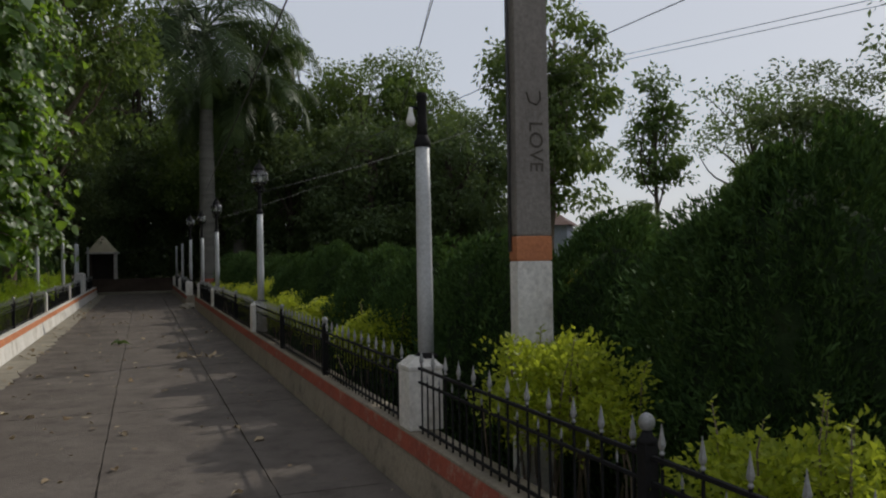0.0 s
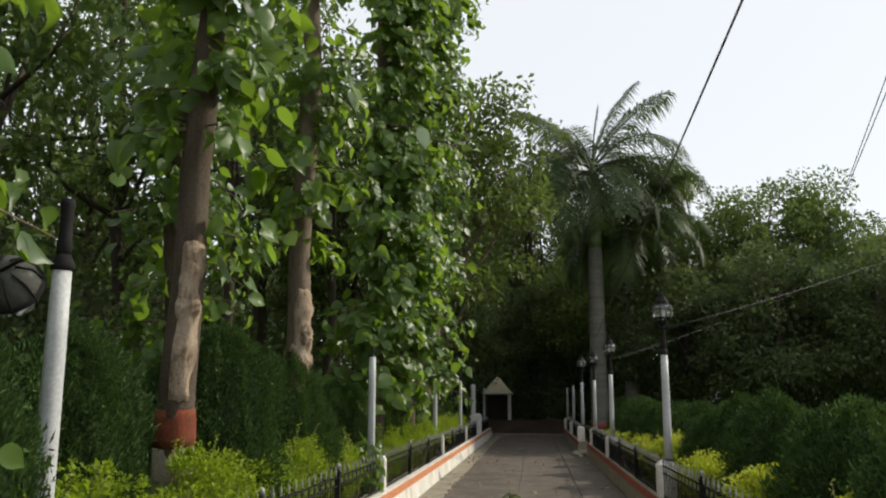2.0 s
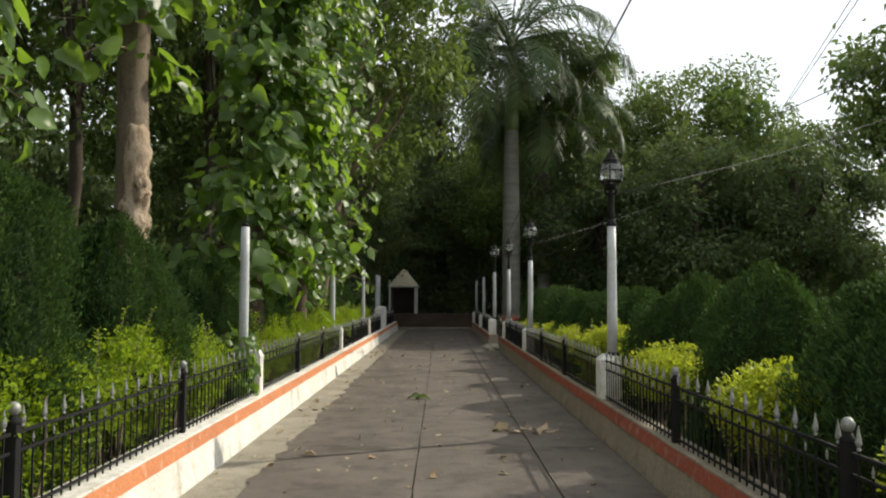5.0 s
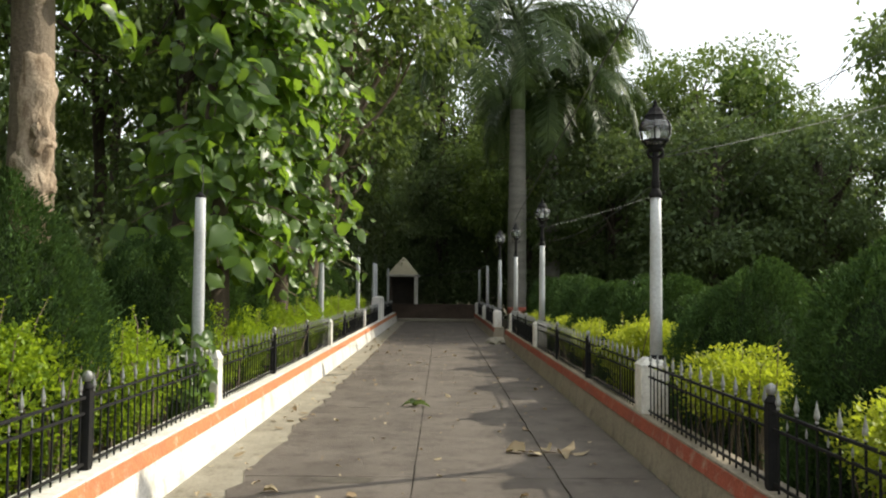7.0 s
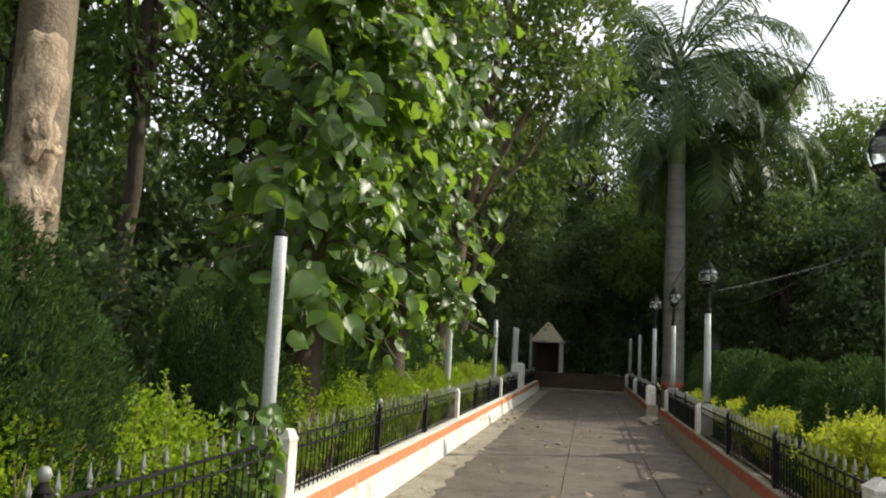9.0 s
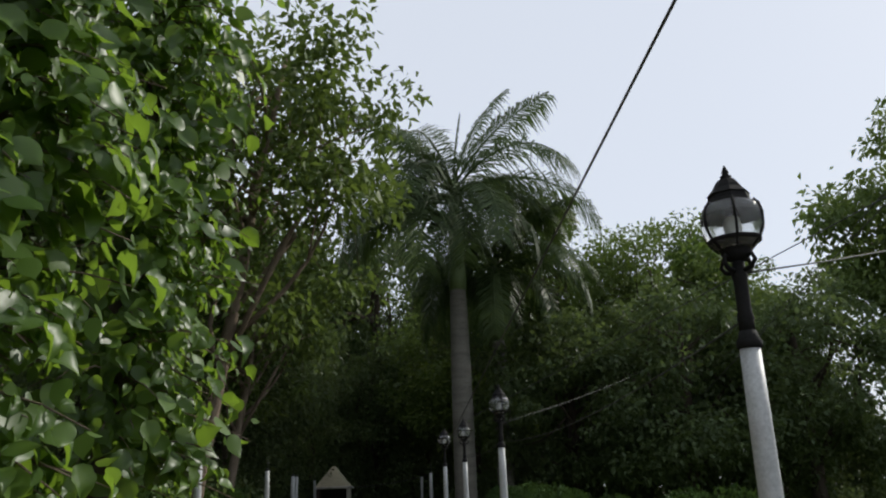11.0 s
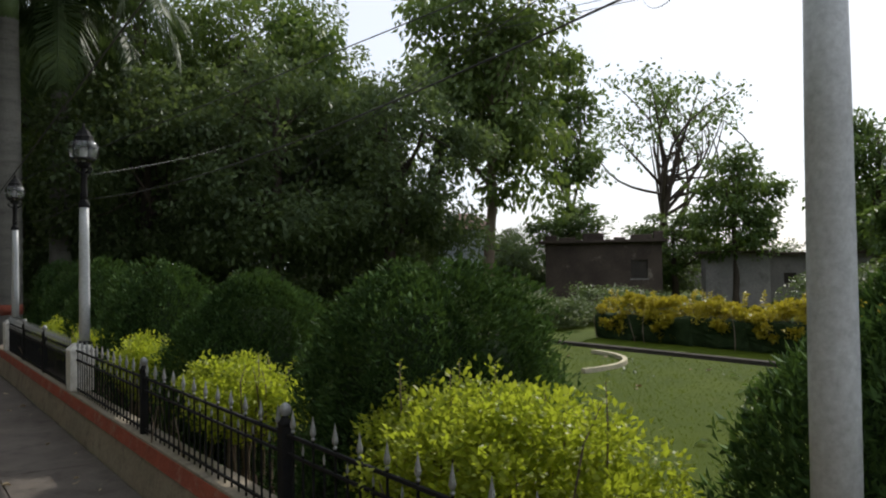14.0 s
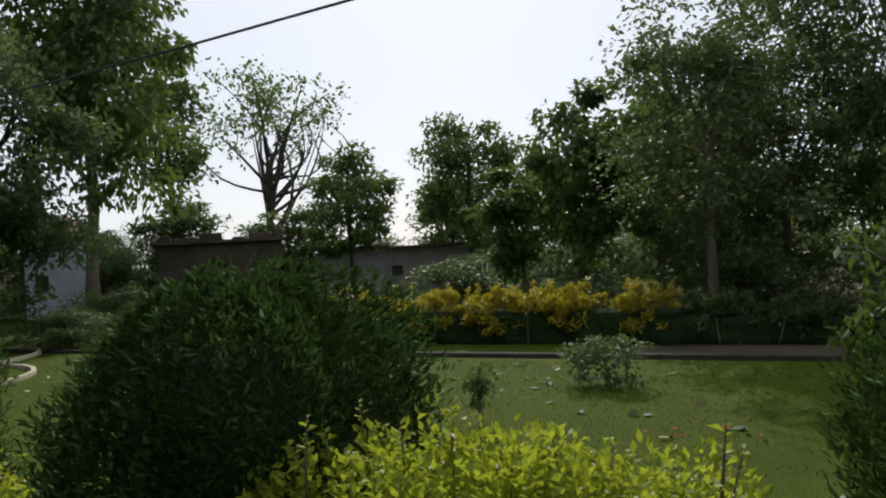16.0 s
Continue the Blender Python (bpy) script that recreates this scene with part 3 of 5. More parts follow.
cable((2.60, 15.77, 2.70), (12.3, 34.0, 6.75), 0.20, 0.004, "thin cable from a lamp post to a tree")
cable((2.60, 7.28, 2.50), (2.60, 15.77, 2.45), 0.16, 0.004, "thin cable strung between two lamp posts")
cable((2.60, 15.77, 2.45), (2.60, 21.4, 2.5), 0.10, 0.004, "thin cable strung between two lamp posts")
cable((-0.62, 38.6, 2.10), (2.36, 30.2, 2.32), 0.10, 0.012, "thin cable across the end of the path")


# ---- end of the path ----
end_wall = thing("wall_end", (0, 0, 0), "low brown stone wall across the end of the path", "wall", kind="structure")
part("wall", box((-1.9, 37.6, -0.12), (2.7, 37.95, 0.70), 0.02), M_STONE, end_wall)
part("coping", box((-1.94, 37.56, 0.70), (2.74, 37.99, 0.76), 0.015), M_STONE, end_wall)
part("step", box((-1.36, 37.15, -0.02), (2.36, 37.6, 0.11), 0.02), M_SHOULDER, end_wall)
mound = bmesh.new()
bmesh.ops.create_icosphere(mound, subdivisions=3, radius=1)
for v in mound.verts:
    n = 1 + 0.25 * noise.noise(v.co * 2.2)
    v.co = Vector((v.co.x * 0.30 * n, v.co.y * 0.75 * n, max(-0.05, v.co.z * 0.16 * n)))
mound_ob = tagged(part("dirt_mound", mound, M_SHOULDER), "small heap of dusty soil against the kerb", "dirt mound")
mound_ob.location = (2.2, 22.6, 0.0)

pav = thing("pavilion", (-1.20, 39.6, -0.1), "small white pavilion with a pyramid roof", "pavilion")
# left posts get dark stone colour to imitate shade; right ones stay white
for x in (-0.62, 0.62):
    for y in (-0.62, 0.62):
        part("post", box((x - 0.075, y - 0.075, 0.0), (x + 0.075, y + 0.075, 2.16), 0.01), M_WHITE if x > 0 else M_STONE, pav)
part("plinth", box((-0.8, -0.8, 0.0), (0.8, 0.8, 0.35), 0.02), M_STONE, pav)
part("back_wall", box((-0.54, 0.56, 0.35), (0.54, 0.66, 2.14), 0.01), M_DARK, pav)
part("eave", box((-0.80, -0.80, 2.16), (0.80, 0.80, 2.24), 0.01), M_WHITE, pav)
bm = bmesh.new()
bmesh.ops.create_cone(bm, cap_ends=True, segments=4, radius1=1.04, radius2=0.06, depth=0.86, matrix=Matrix.Translation((0, 0, 2.67)) @ Matrix.Rotation(radians(45), 4, "Z"))
part("roof", bm, M_KERBSTONE, pav, "weathered pale pyramid roof")
part("side_wall", box((-0.68, -0.54, 0.35), (-0.58, 0.54, 2.14), 0.01), M_DARK, pav)


# ---- trees ----
def limb_points(a, b, bend, r, n=6):
    a, b = Vector(a), Vector(b)
    off = Vector(r.normal(size=3)) * bend
    return [a.lerp(b, i / n) + off * math.sin(math.pi * i / n) for i in range(n + 1)]


def wood(height, radius, lean, limbs, targets, r, twig=0.02, fork=0.35, seg=10, bend=0.12):
    """Trunk with root flare and limbs that reach towards the given places."""
    top = Vector((lean[0], lean[1], height))
    tr = [Vector((0, 0, -0.1))]
    n = 9
    for i in range(1, n + 1):
        k = i / n
        tr.append(Vector((top.x * k ** 1.3 + 0.05 * height * 0.1 * r.normal(), top.y * k ** 1.3 + 0.05 * height * 0.1 * r.normal(), height * k)))
    rad = [radius * (1.35 if i == 0 else (1 - 0.72 * (i / n) ** 1.1)) for i in range(n + 1)]
    chunks = [tube_data(tr, rad, seg, 0.18)]
    for i in range(limbs):
        k = fork + (0.96 - fork) * (i + r.random()) / limbs
        a = tr[0].lerp(tr[1], 0)
        j = min(n - 1, int(k * n))
        a = tr[j].lerp(tr[j + 1], k * n - j)
        b = Vector(targets[int(r.integers(len(targets)))])
        pts = limb_points(a, b, bend * (b - a).length, r)
        r0 = max(twig, radius * (0.55 - 0.35 * k))
        rr = [r0 + (twig * 0.5 - r0) * (q / 6) for q in range(7)]
        chunks.append(tube_data(pts, rr, 6))
        for s in range(2):
            c = pts[3 + s]
            d = Vector(targets[int(r.integers(len(targets)))])
            if (d - c).length < height * 0.5:
                p2 = limb_points(c, d, 0.1 * (d - c).length, r, 4)
                chunks.append(tube_data(p2, [rr[3 + s] * 0.7 * (1 - 0.8 * q / 4) for q in range(5)], 5))
    return join_data(chunks)


def make_tree(name, seed, height, radius, half, centre_z, leaf, count, mat, bark, label, clumps=60, spread=0.45, lean=(0, 0), limbs=11, flat=0.7, hollow=0.3, cat="tree", group="", droop=0.4, width=0.5):
    r = rng(seed)
    per = count / clumps
    pos, out, cl = clump_cloud(r, (lean[0], lean[1], centre_z), half, clumps, per, spread, flat, hollow)
    pos = pos[pos[:, 2] > 0.25]
    out = out[:len(pos)]
    n = len(pos)
    along = out * 0.6 + r.normal(size=(n, 3)) * 0.6 + np.array([0, 0, -droop])
    normal = np.array([0, 0, 0.9]) + r.normal(size=(n, 3)) * 0.55
    size = leaf * (0.6 + 0.8 * r.random(n))
    t = thing(name, (0, 0, 0), label, cat, group)
    v, f = wood(min(height * 0.93, centre_z + half[2] * 0.6), radius, lean, limbs, cl, r)
    part("trunk", mesh_from("trunk", v, f, (bark,), True), None, t)
    part("crown", leaves("crown", pos, along, normal, size, mat, BLADE_SMALL, width), None, t)
    return t


def stand(proto, spots):
    """The first tree goes to the first spot, copies to the others: x, y, z, turn, scale, height scale."""
    for i, (x, y, z, rz, s, h) in enumerate(spots):
        m = pose(x, y, z, 0, 0, rz) @ Matrix.Diagonal((s, s, s * h, 1))
        if i == 0:
            proto.matrix_basis = m
        else:
            copy_thing(proto, pose(x, y, z, 0, 0, rz)).matrix_basis = m


# woodland to the left of the path and behind its end
WOOD = "slender woodland tree with dense green foliage"
w1 = make_tree("woodland_tree", 11, 12, 0.15, (2.6, 2.6, 4.6), 7.2, 0.17, 7000, L_TREE, M_DARKBARK, WOOD, 60, 0.46, (0.3, 0.2), 16, 0.8)
w2 = make_tree("woodland_tree", 12, 13, 0.17, (2.9, 2.7, 5.0), 7.6, 0.18, 6600, L_TREE, M_DARKBARK, WOOD, 55, 0.48, (-0.4, 0.3), 16, 0.8)
w3 = make_tree("woodland_tree", 13, 11, 0.13, (2.3, 2.4, 4.8), 6.0, 0.15, 13000, L_DARK, M_DARKBARK, "slender woodland tree with dark dense foliage", 80, 0.5, (0.2, -0.4), 14, 0.8)
stand(w1, [(-5.8, 12.0, .1, 70, 1.0, 1.05), (-6.8, 17.5, .1, 130, 1.1, 1.0), (-4.6, 25.5, .1, 200, 1.0, 1.1), (-8.8, 8.0, .1, 250, 1.2, 1.05),
           (-5.2, 34.0, .1, 300, 1.1, 1.1), (-10.5, 27.0, .1, 30, 1.25, 1.1), (-2.6, 45.0, .1, 80, 1.15, 1.05), (-12, 1.0, .1, 160, 1.2, 1.0), (-4.1, 14.6, .1, 110, 0.9, 1.2)])
stand(w2, [(-7.4, 0.2, .1, 10, 1.0, 1.0), (-5.6, 21.0, .1, 280, 1.05, 1.05), (-9.2, 14.0, .1, 45, 1.1, 1.1),
           (-8.6, 33.0, .1, 140, 1.2, 1.1), (-6.4, 41.0, .1, 220, 1.15, 1.1), (1.4, 47.5, -.2, 310, 1.2, 1.0), (-13.5, 20.0, .1, 15, 1.25, 1.1), (-8.0, -4.5, .1, 75, 1.1, 1.0)])
stand(w3, [(-3.9, 29.2, .1, 0, 1.0, 1.0), (-3.4, 36.6, .1, 90, 1.0, 0.9), (-4.3, 18.2, .1, 180, 0.95, 0.95), (0.6, 42.6, -.2, 270, 1.05, 0.9), (3.0, 43.5, -.3, 40, 1.1, 1.0),
           (-1.2, 50.0, -.2, 110, 1.3, 1.2), (5.0, 48.0, -.3, 230, 1.2, 1.2), (-10.8, 40.0, .1, 300, 1.2, 1.2)])

under = make_tree("woodland_bush", 14, 3.4, 0.06, (2.0, 2.0, 1.6), 1.5, 0.15, 6500, L_DARK, M_DARKBARK, "dark undergrowth bush below the trees", 60, 0.4, (0, 0), 12, 0.8, 0.2, "bush")
stand(under, [(-4.4, 1.0, .1, 0, 0.8, 0.9), (-4.6, 8.6, .1, 40, 0.85, 1.0), (-4.4, 12.6, .1, 80, 0.8, 0.9), (-4.4, 16.4, .1, 120, 0.9, 1.0), (-4.3, 20.2, .1, 160, 0.9, 1.0), (-4.2, 24.4, .1, 200, 0.9, 1.1),
              (-4.0, 28.0, .1, 240, 0.9, 1.0), (-3.8, 32.2, .1, 280, 0.9, 1.1), (-4.4, 36.8, .1, 320, 1.0, 1.1), (-3.6, 41.4, -.1, 10, 1.0, 1.2), (-0.6, 42.6, -.1, 50, 1.0, 1.2), (2.2, 41.0, -.2, 90, 1.0, 1.2),
              (4.8, 40.6, -.3, 130, 1.1, 1.2), (5.6, 36.6, -.3, 170, 1.0, 1.0), (7.4, 34.0, -.3, 210, 1.0, 1.0), (10.4, 33.4, -.3, 250, 1.0, 1.0), (13.6, 33.6, -.3, 290, 1.0, 1.0), (16.6, 34.6, -.3, 330, 0.9, 0.9),
              (4.6, 27.0, -.3, 20, 0.6, 0.7), (5.6, 23.4, -.3, 60, 0.55, 0.7), (-8.5, 3.0, .1, 100, 1.2, 1.2), (-9, 11.0, .1, 140, 1.2, 1.2), (-9, 18.0, .1, 180, 1.2, 1.3), (-8.6, 25.0, .1, 220, 1.2, 1.3),
              (-12, 6, .1, 15, 1.4, 1.4), (-13, 14, .1, 55, 1.4, 1.4), (-9.5, -3, .1, 95, 1.3, 1.3), (-6, -1.6, .1, 135, 0.9, 1.0),
              (18.6, 13.6, -.3, 30, 0.7, 0.55), (19.6, 10.2, -.3, 70, 0.9, 0.6), (19.0, 6.4, -.3, 110, 0.9, 0.6), (21.8, 5.0, -.3, 150, 1.2, 0.9), (23.5, 11.0, -.3, 190, 1.2, 0.9), (26.5, 20.5, -.3, 230, 1.0, 0.6), (25.5, 7.0, -.3, 270, 1.4, 1.1),
              (19.0, 37.0, -.3, 310, 0.8, 0.7), (17.6, 25.0, -.3, 10, 0.7, 0.5), (20.2, 25.6, -.3, 50, 0.75, 0.55), (22.6, 26.4, -.3, 95, 0.75, 0.5), (15.2, 26.6, -.3, 140, 0.7, 0.5), (18.8, 28.8, -.3, 185, 0.8, 0.6), (20.4, 21.6, -.3, 260, 0.6, 0.5),
              (-18, 50, .1, 0, 3.0, 1.3), (-9, 54, .1, 40, 3.0, 1.3), (-1, 55, 0, 80, 3.0, 1.3), (7, 55, -.2, 120, 3.0, 1.3), (15, 53, -.3, 160, 3.0, 1.3), (-20, 38, .1, 200, 3.0, 1.3), (-19, 26, .1, 240, 3.0, 1.3),
              (-20, 14, .1, 280, 3.0, 1.3), (-19, 3, .1, 320, 3.0, 1.3), (-18, -9, .1, 10, 3.0, 1.3), (-6.5, 46, .1, 50, 1.6, 1.4), (4.5, 45.5, -.2, 90, 1.6, 1.4), (-1.2, 46.5, -.2, 130, 1.6, 1.4), (27, 50, -.3, 170, 2.0, 0.8),
              (24.5, 44.5, -.3, 5, 1.6, 0.85), (29, 42.5, -.3, 45, 1.6, 0.75), (33, 40.0, -.3, 85, 1.6, 0.6), (36.5, 36.0, -.3, 125, 1.5, 0.6), (41.5, 33.5, -.3, 165, 1.6, 0.6), (43.5, 27.0, -.3, 205, 1.6, 0.6),
              (45.0, 20.0, -.3, 245, 1.7, 0.7), (44.0, 12.0, -.3, 285, 1.8, 0.8), (31.0, 17.5, -.3, 325, 1.3, 0.6), (30.0, 12.0, -.3, 15, 1.6, 0.9), (32.0, 5.0, -.3, 55, 1.8, 1.0)])

# trees across the garden to the right
b1 = make_tree("broad_tree", 21, 11, 0.24, (3.7, 3.5, 4.2), 7.0, 0.18, 18000, L_LIGHT, M_DARKBARK, "broad leafy tree in full green leaf", 95, 0.6, (0.2, 0.2), 15)
b2 = make_tree("mango_tree", 22, 9, 0.26, (4.0, 3.8, 3.9), 4.7, 0.19, 19000, L_DARK, M_DARKBARK, "dark dense mango tree with low branches", 95, 0.6, (0.1, 0.1), 14)
stand(b1, [(8.1, 36.0, -.3, 0, 1.05, 1.22), (11.6, 34.5, -.3, 80, 1.0, 1.06), (14.2, 38.0, -.3, 150, 1.15, 1.06), (4.8, 39.5, -.3, 220, 1.1, 0.95), (15.4, 34.6, -.3, 290, 0.8, 1.05),
           (9.4, 44.0, -.3, 30, 1.2, 1.0), (20.5, 43.0, -.3, 330, 1.1, 1.0)])
stand(b2, [(10.4, 29.0, -.3, 0, 1.0, 1.0), (14.6, 29.5, -.3, 120, 1.0, 1.05), (7.0, 30.4, -.3, 230, 0.9, 1.05), (15.2, 33.2, -.3, 40, 0.66, 1.45), (17.6, 36.5, -.3, 10, 0.50, 1.7), (-4.2, 33.4, 0, 75, 1.0, 1.5), (0.8, 45.0, -.2, 160, 1.3, 1.5), (12.0, 40.5, -.3, 300, 1.15, 1.0), (31.5, 44.5, -.3, 20, 0.7, 0.72), (22.5, 43.0, -.3, 250, 0.9, 0.80)])

leafy = make_tree("leafy_tree", 31, 10, 0.15, (2.4, 2.4, 4.2), 6.0, 0.20, 11000, L_LIGHT, M_BARK, "airy young tree with drooping pale green leaves", 85, 0.42, (0.3, -0.2), 20, 0.8, 0.15, droop=0.9)
stand(leafy, [(21.8, 33.6, -.3, 20, 1.68, 1.0)])
thin = make_tree("slim_tree", 32, 12.5, 0.16, (2.2, 2.2, 4.4), 8.4, 0.30, 3600, L_TREE, M_DARKBARK, "slim tree with a bare lower trunk", 42, 0.6, (0.2, 0), 14, 0.6, 0.2)
stand(thin, [(35.8, 43.6, -.3, 0, 1.26, 0.98)])
round_tree = make_tree("round_tree", 33, 8.2, 0.2, (2.5, 2.5, 3.3), 5.0, 0.26, 7000, L_TREE, M_DARKBARK, "rounded tree behind the low buildings", 55, 0.55, (0, 0), 12)
stand(round_tree, [(37.0, 25.0, -.3, 0, 1.05, 1.0), (30.8, 28.0, -.3, 140, 0.85, 0.97), (42.5, 22.5, -.3, 60, 1.0, 0.85), (33.5, 33.5, -.3, 200, 0.9, 0.62), (45, 30, -.3, 250, 1.0, 0.8), (47, 16, -.3, 15, 1.4, 0.9),
                  (29.5, 36.5, -.3, 320, 0.9, 0.7)])
young = make_tree("young_tree", 34, 7.0, 0.10, (1.45, 1.45, 2.9), 3.9, 0.26, 4200, L_TREE, M_BARK, "young tree with tiers of pointed leaves", 44, 0.38, (0.1, 0), 14, droop=0.7)
stand(young, [(23.7, 15.4, -.3, 0, 1.0, 1.0), (24.6, 13.2, -.3, 100, 1.1, 0.86), (25.0, 17.6, -.3, 210, 0.95, 0.72), (14.1, 34.6, -.3, 200, 1.45, 1.24)])
shade = make_tree("shade_tree", 35, 9.5, 0.13, (3.1, 2.7, 4.0), 5.8, 0.165, 14000, L_DARK, M_BARK, "tall dark shade tree with a pale trunk", 95, 0.5, (0.3, -0.2), 16)
stand(shade, [(18.2, 10.8, -.3, 0, 0.91, 0.79), (20.9, 6.6, -.3, 110, 1.05, 1.08), (17.2, 2.6, -.3, 200, 1.0, 0.95), (22.9, 9.8, -.3, 260, 0.98, 0.78), (24, 1.0, -.3, 40, 1.3, 1.0)])

bare = thing("half_bare_tree", (45, 43.9, -0.3), "half-bare tree with twisting open branches", "tree")
r = rng(41)
tips = [Vector((r.normal() * 2.6, r.normal() * 2.6, 8.5 + r.random() * 4.4)) for _ in range(36)]
v, f = wood(8.6, 0.34, (0.4, 0.3), 26, tips, r, 0.05, 0.38, 9, 0.16)
part("trunk", mesh_from("trunk", v, f, (M_DARKBARK,), True), None, bare)
pos = np.array([t for t in tips for _ in range(60)]) + r.normal(size=(36 * 60, 3)) * np.array([0.55, 0.55, 0.42])
bare.matrix_basis = pose(45, 43.9, -0.3) @ Matrix.Diagonal((1.14, 1.14, 1.12, 1))
part("crown", leaves("crown", pos, r.normal(size=pos.shape), r.normal(size=pos.shape) + np.array([0, 0, 1]), 0.26 * (0.6 + r.random(len(pos))), L_TREE), None, bare)


# ---- big-leaved trees along the left kerb ----
def leafy_column(x, y, seed, z0, z1, reach, count, size, radius, label, lean=(0.0, 0.0), toward=0.5, band=False, scar=None, tall=9.0, bare_to=0.0, mat=L_BIG):
    """A straight trunk hung with broad drooping leaves on short twigs."""
    r = rng(seed)
    t = thing("teak_tree", (x, y, 0.1), label, "tree", "big-leaved trees along the path")
    pts = [(lean[0] * (i / 10) ** 1.2 + 0.025 * r.normal(), lean[1] * i / 10 + 0.025 * r.normal(), -0.1 + tall * i / 10) for i in range(11)]
    rad = [radius * (1.25 if i == 0 else 1.08 - 0.05 * i) for i in range(11)]
    tube("trunk", pts, rad, M_BARK if seed == 52 else M_TEAK, t, 16, 0.16)

    def axis(z):
        k = max(0.0, min(9.999, (z + 0.1) / tall * 10))
        i = int(k)
        a, b = Vector(pts[i]), Vector(pts[i + 1])
        return a.lerp(b, k - i), rad[i] + (rad[i + 1] - rad[i]) * (k - i)

    if band:
        for name, za, zb, mat_b, lab in (("white_foot", 0.0, 1.22, M_CREAM, "faded whitewashed foot"), ("orange_band", 1.22, 1.52, M_BAND, "faded orange painted band with shade in its colour")):
            q = [za + (zb - za) * i / 4 for i in range(5)]
            ring_pts = [axis(z)[0] for z in q]
            tube(name, ring_pts, [axis(z)[1] * (1.03 + 0.05 * (1 - z / 1.6)) + 0.006 for z in q], mat_b, t, 16, 0.10, lab)
    if scar:
        za, zb, ang, wid = scar
        vs, fs = [], []
        n = 22
        for i in range(n + 1):
            z = za + (zb - za) * i / n
            c, rr = axis(z)
            for j in range(7):
                a = ang + (j / 6 - 0.5) * wid * (1.0 + 0.75 * noise.noise(Vector((z * 4.0, 0.3 * (j > 3), seed)))) + 0.18 * noise.noise(Vector((z * 3, 9, seed)))
                knot = sum(h * math.exp(-((z - za - (zb - za) * p) / w) ** 2) for p, w, h in ((0.30, 0.10, 0.05), (0.56, 0.13, 0.085), (0.80, 0.08, 0.035)))
                bulge = (0.030 + knot) * math.sin(math.pi * j / 6) ** 0.6 * (0.6 + 1.3 * noise.noise(Vector((z * 7, j * 0.9, seed + 3))))
                k = rr * 1.17 + bulge - (0.05 if i in (0, n) or j in (0, 6) else 0)
                vs.append(c + Vector((math.cos(a) * k, math.sin(a) * k, 0)))
        for i in range(n):
            for j in range(6):
                a = i * 7 + j
                fs.append((a, a + 1, a + 8, a + 7))
        part("bare_wood", mesh_from("bare_wood", vs, fs, (M_SCAR,), True), None, t, "pale bare wood where bark has peeled")
        for zb2, ang2, size2 in (((za + 0.48, -0.45, 0.085), (za + 0.78, -0.75, 0.11), (za + 0.62, -1.5, 0.06)) if seed == 52 else ()):
            c, rr = axis(zb2)
            bm = bmesh.new()
            bmesh.ops.create_icosphere(bm, subdivisions=3, radius=size2)
            for vert in bm.verts:
                vert.co *= 1 + 0.55 * noise.noise(vert.co * 14 + Vector((ang2, 0, seed)))
                vert.co.z *= 1.15
            bmesh.ops.translate(bm, verts=bm.verts, vec=c + Vector((math.cos(ang2), math.sin(ang2), 0)) * rr * 1.02)
            part("burl", bm, M_SCAR, t, "knotty burl with torn bark")
    # twigs
    n_tw = max(10, int(count / 14))
    chunks, lp, la, ln = [], [], [], []
    for i in range(n_tw):
        z = z0 + (z1 - z0) * r.random()
        c, rr = axis(z)
        a = r.random() * 2 * math.pi
        if r.random() < toward:
            a = -0.6 + 1.5 * (r.random() - 0.5) * 1.6
        length = reach * (0.45 + 0.65 * r.random())
        d = Vector((math.cos(a), math.sin(a), 0.25 - 0.5 * r.random()))
        q = [c + d * (length * k) + Vector((0, 0, -0.28 * length * k * k)) for k in (0, 0.35, 0.7, 1.0)]
        chunks.append(tube_data(q, [0.014, 0.011, 0.008, 0.004], 5))
        for k in range(14):
            f = 0.25 + 0.75 * (k + r.random()) / 14
            base = c + d * (length * f) + Vector((0, 0, -0.28 * length * f * f))
            lp.append(base + Vector(r.normal(size=3)) * 0.09)
            side = Vector((-d.y, d.x, 0)) * (1 if k % 2 else -1)
            la.append(d * 0.45 + side * 0.5 + Vector((0, 0, -0.75)) + Vector(r.normal(size=3)) * 0.35)
            ln.append(d * 0.8 + Vector((0.35, -0.25, 0.45)) + Vector(r.normal(size=3)) * 0.45)
    v, f = join_data(chunks)
    part("twig_spread", mesh_from("twig_spread", v, f, (M_BARK,), True), None, t)["kind"] = "stuff"
    lp, la, ln = (np.array([tuple(q) for q in w]) for w in (lp, la, ln))
    part("foliage", leaves("foliage", lp, la, ln, size * (0.4 + 1.0 * r.random(len(lp)) ** 1.5), mat, BLADE_BROAD, 0.43), None, t)
    return t


TEAK = "tall teak tree hung with broad green leaves"
leafy_column(-2.17, 1.62, 51, 3.0, 9.0, 0.9, 1100, 0.20, 0.15, "teak tree with peeled bark and a painted foot", (0.22, 0.1), 0.35, True, (1.56, 2.9, -1.0, 1.5))
knotted = leafy_column(-2.27, 5.35, 52, 3.7, 9.0, 1.0, 1000, 0.20, 0.165, "teak tree with a pale knotted scar", (0.06, 0.1), 0.3, False, (1.6, 3.0, -0.95, 1.7))
leafy_column(-1.98, 8.90, 53, 1.65, 12.3, 1.15, 5200, 0.205, 0.18, TEAK, (0.15, 0.25), 0.8, tall=12.4)
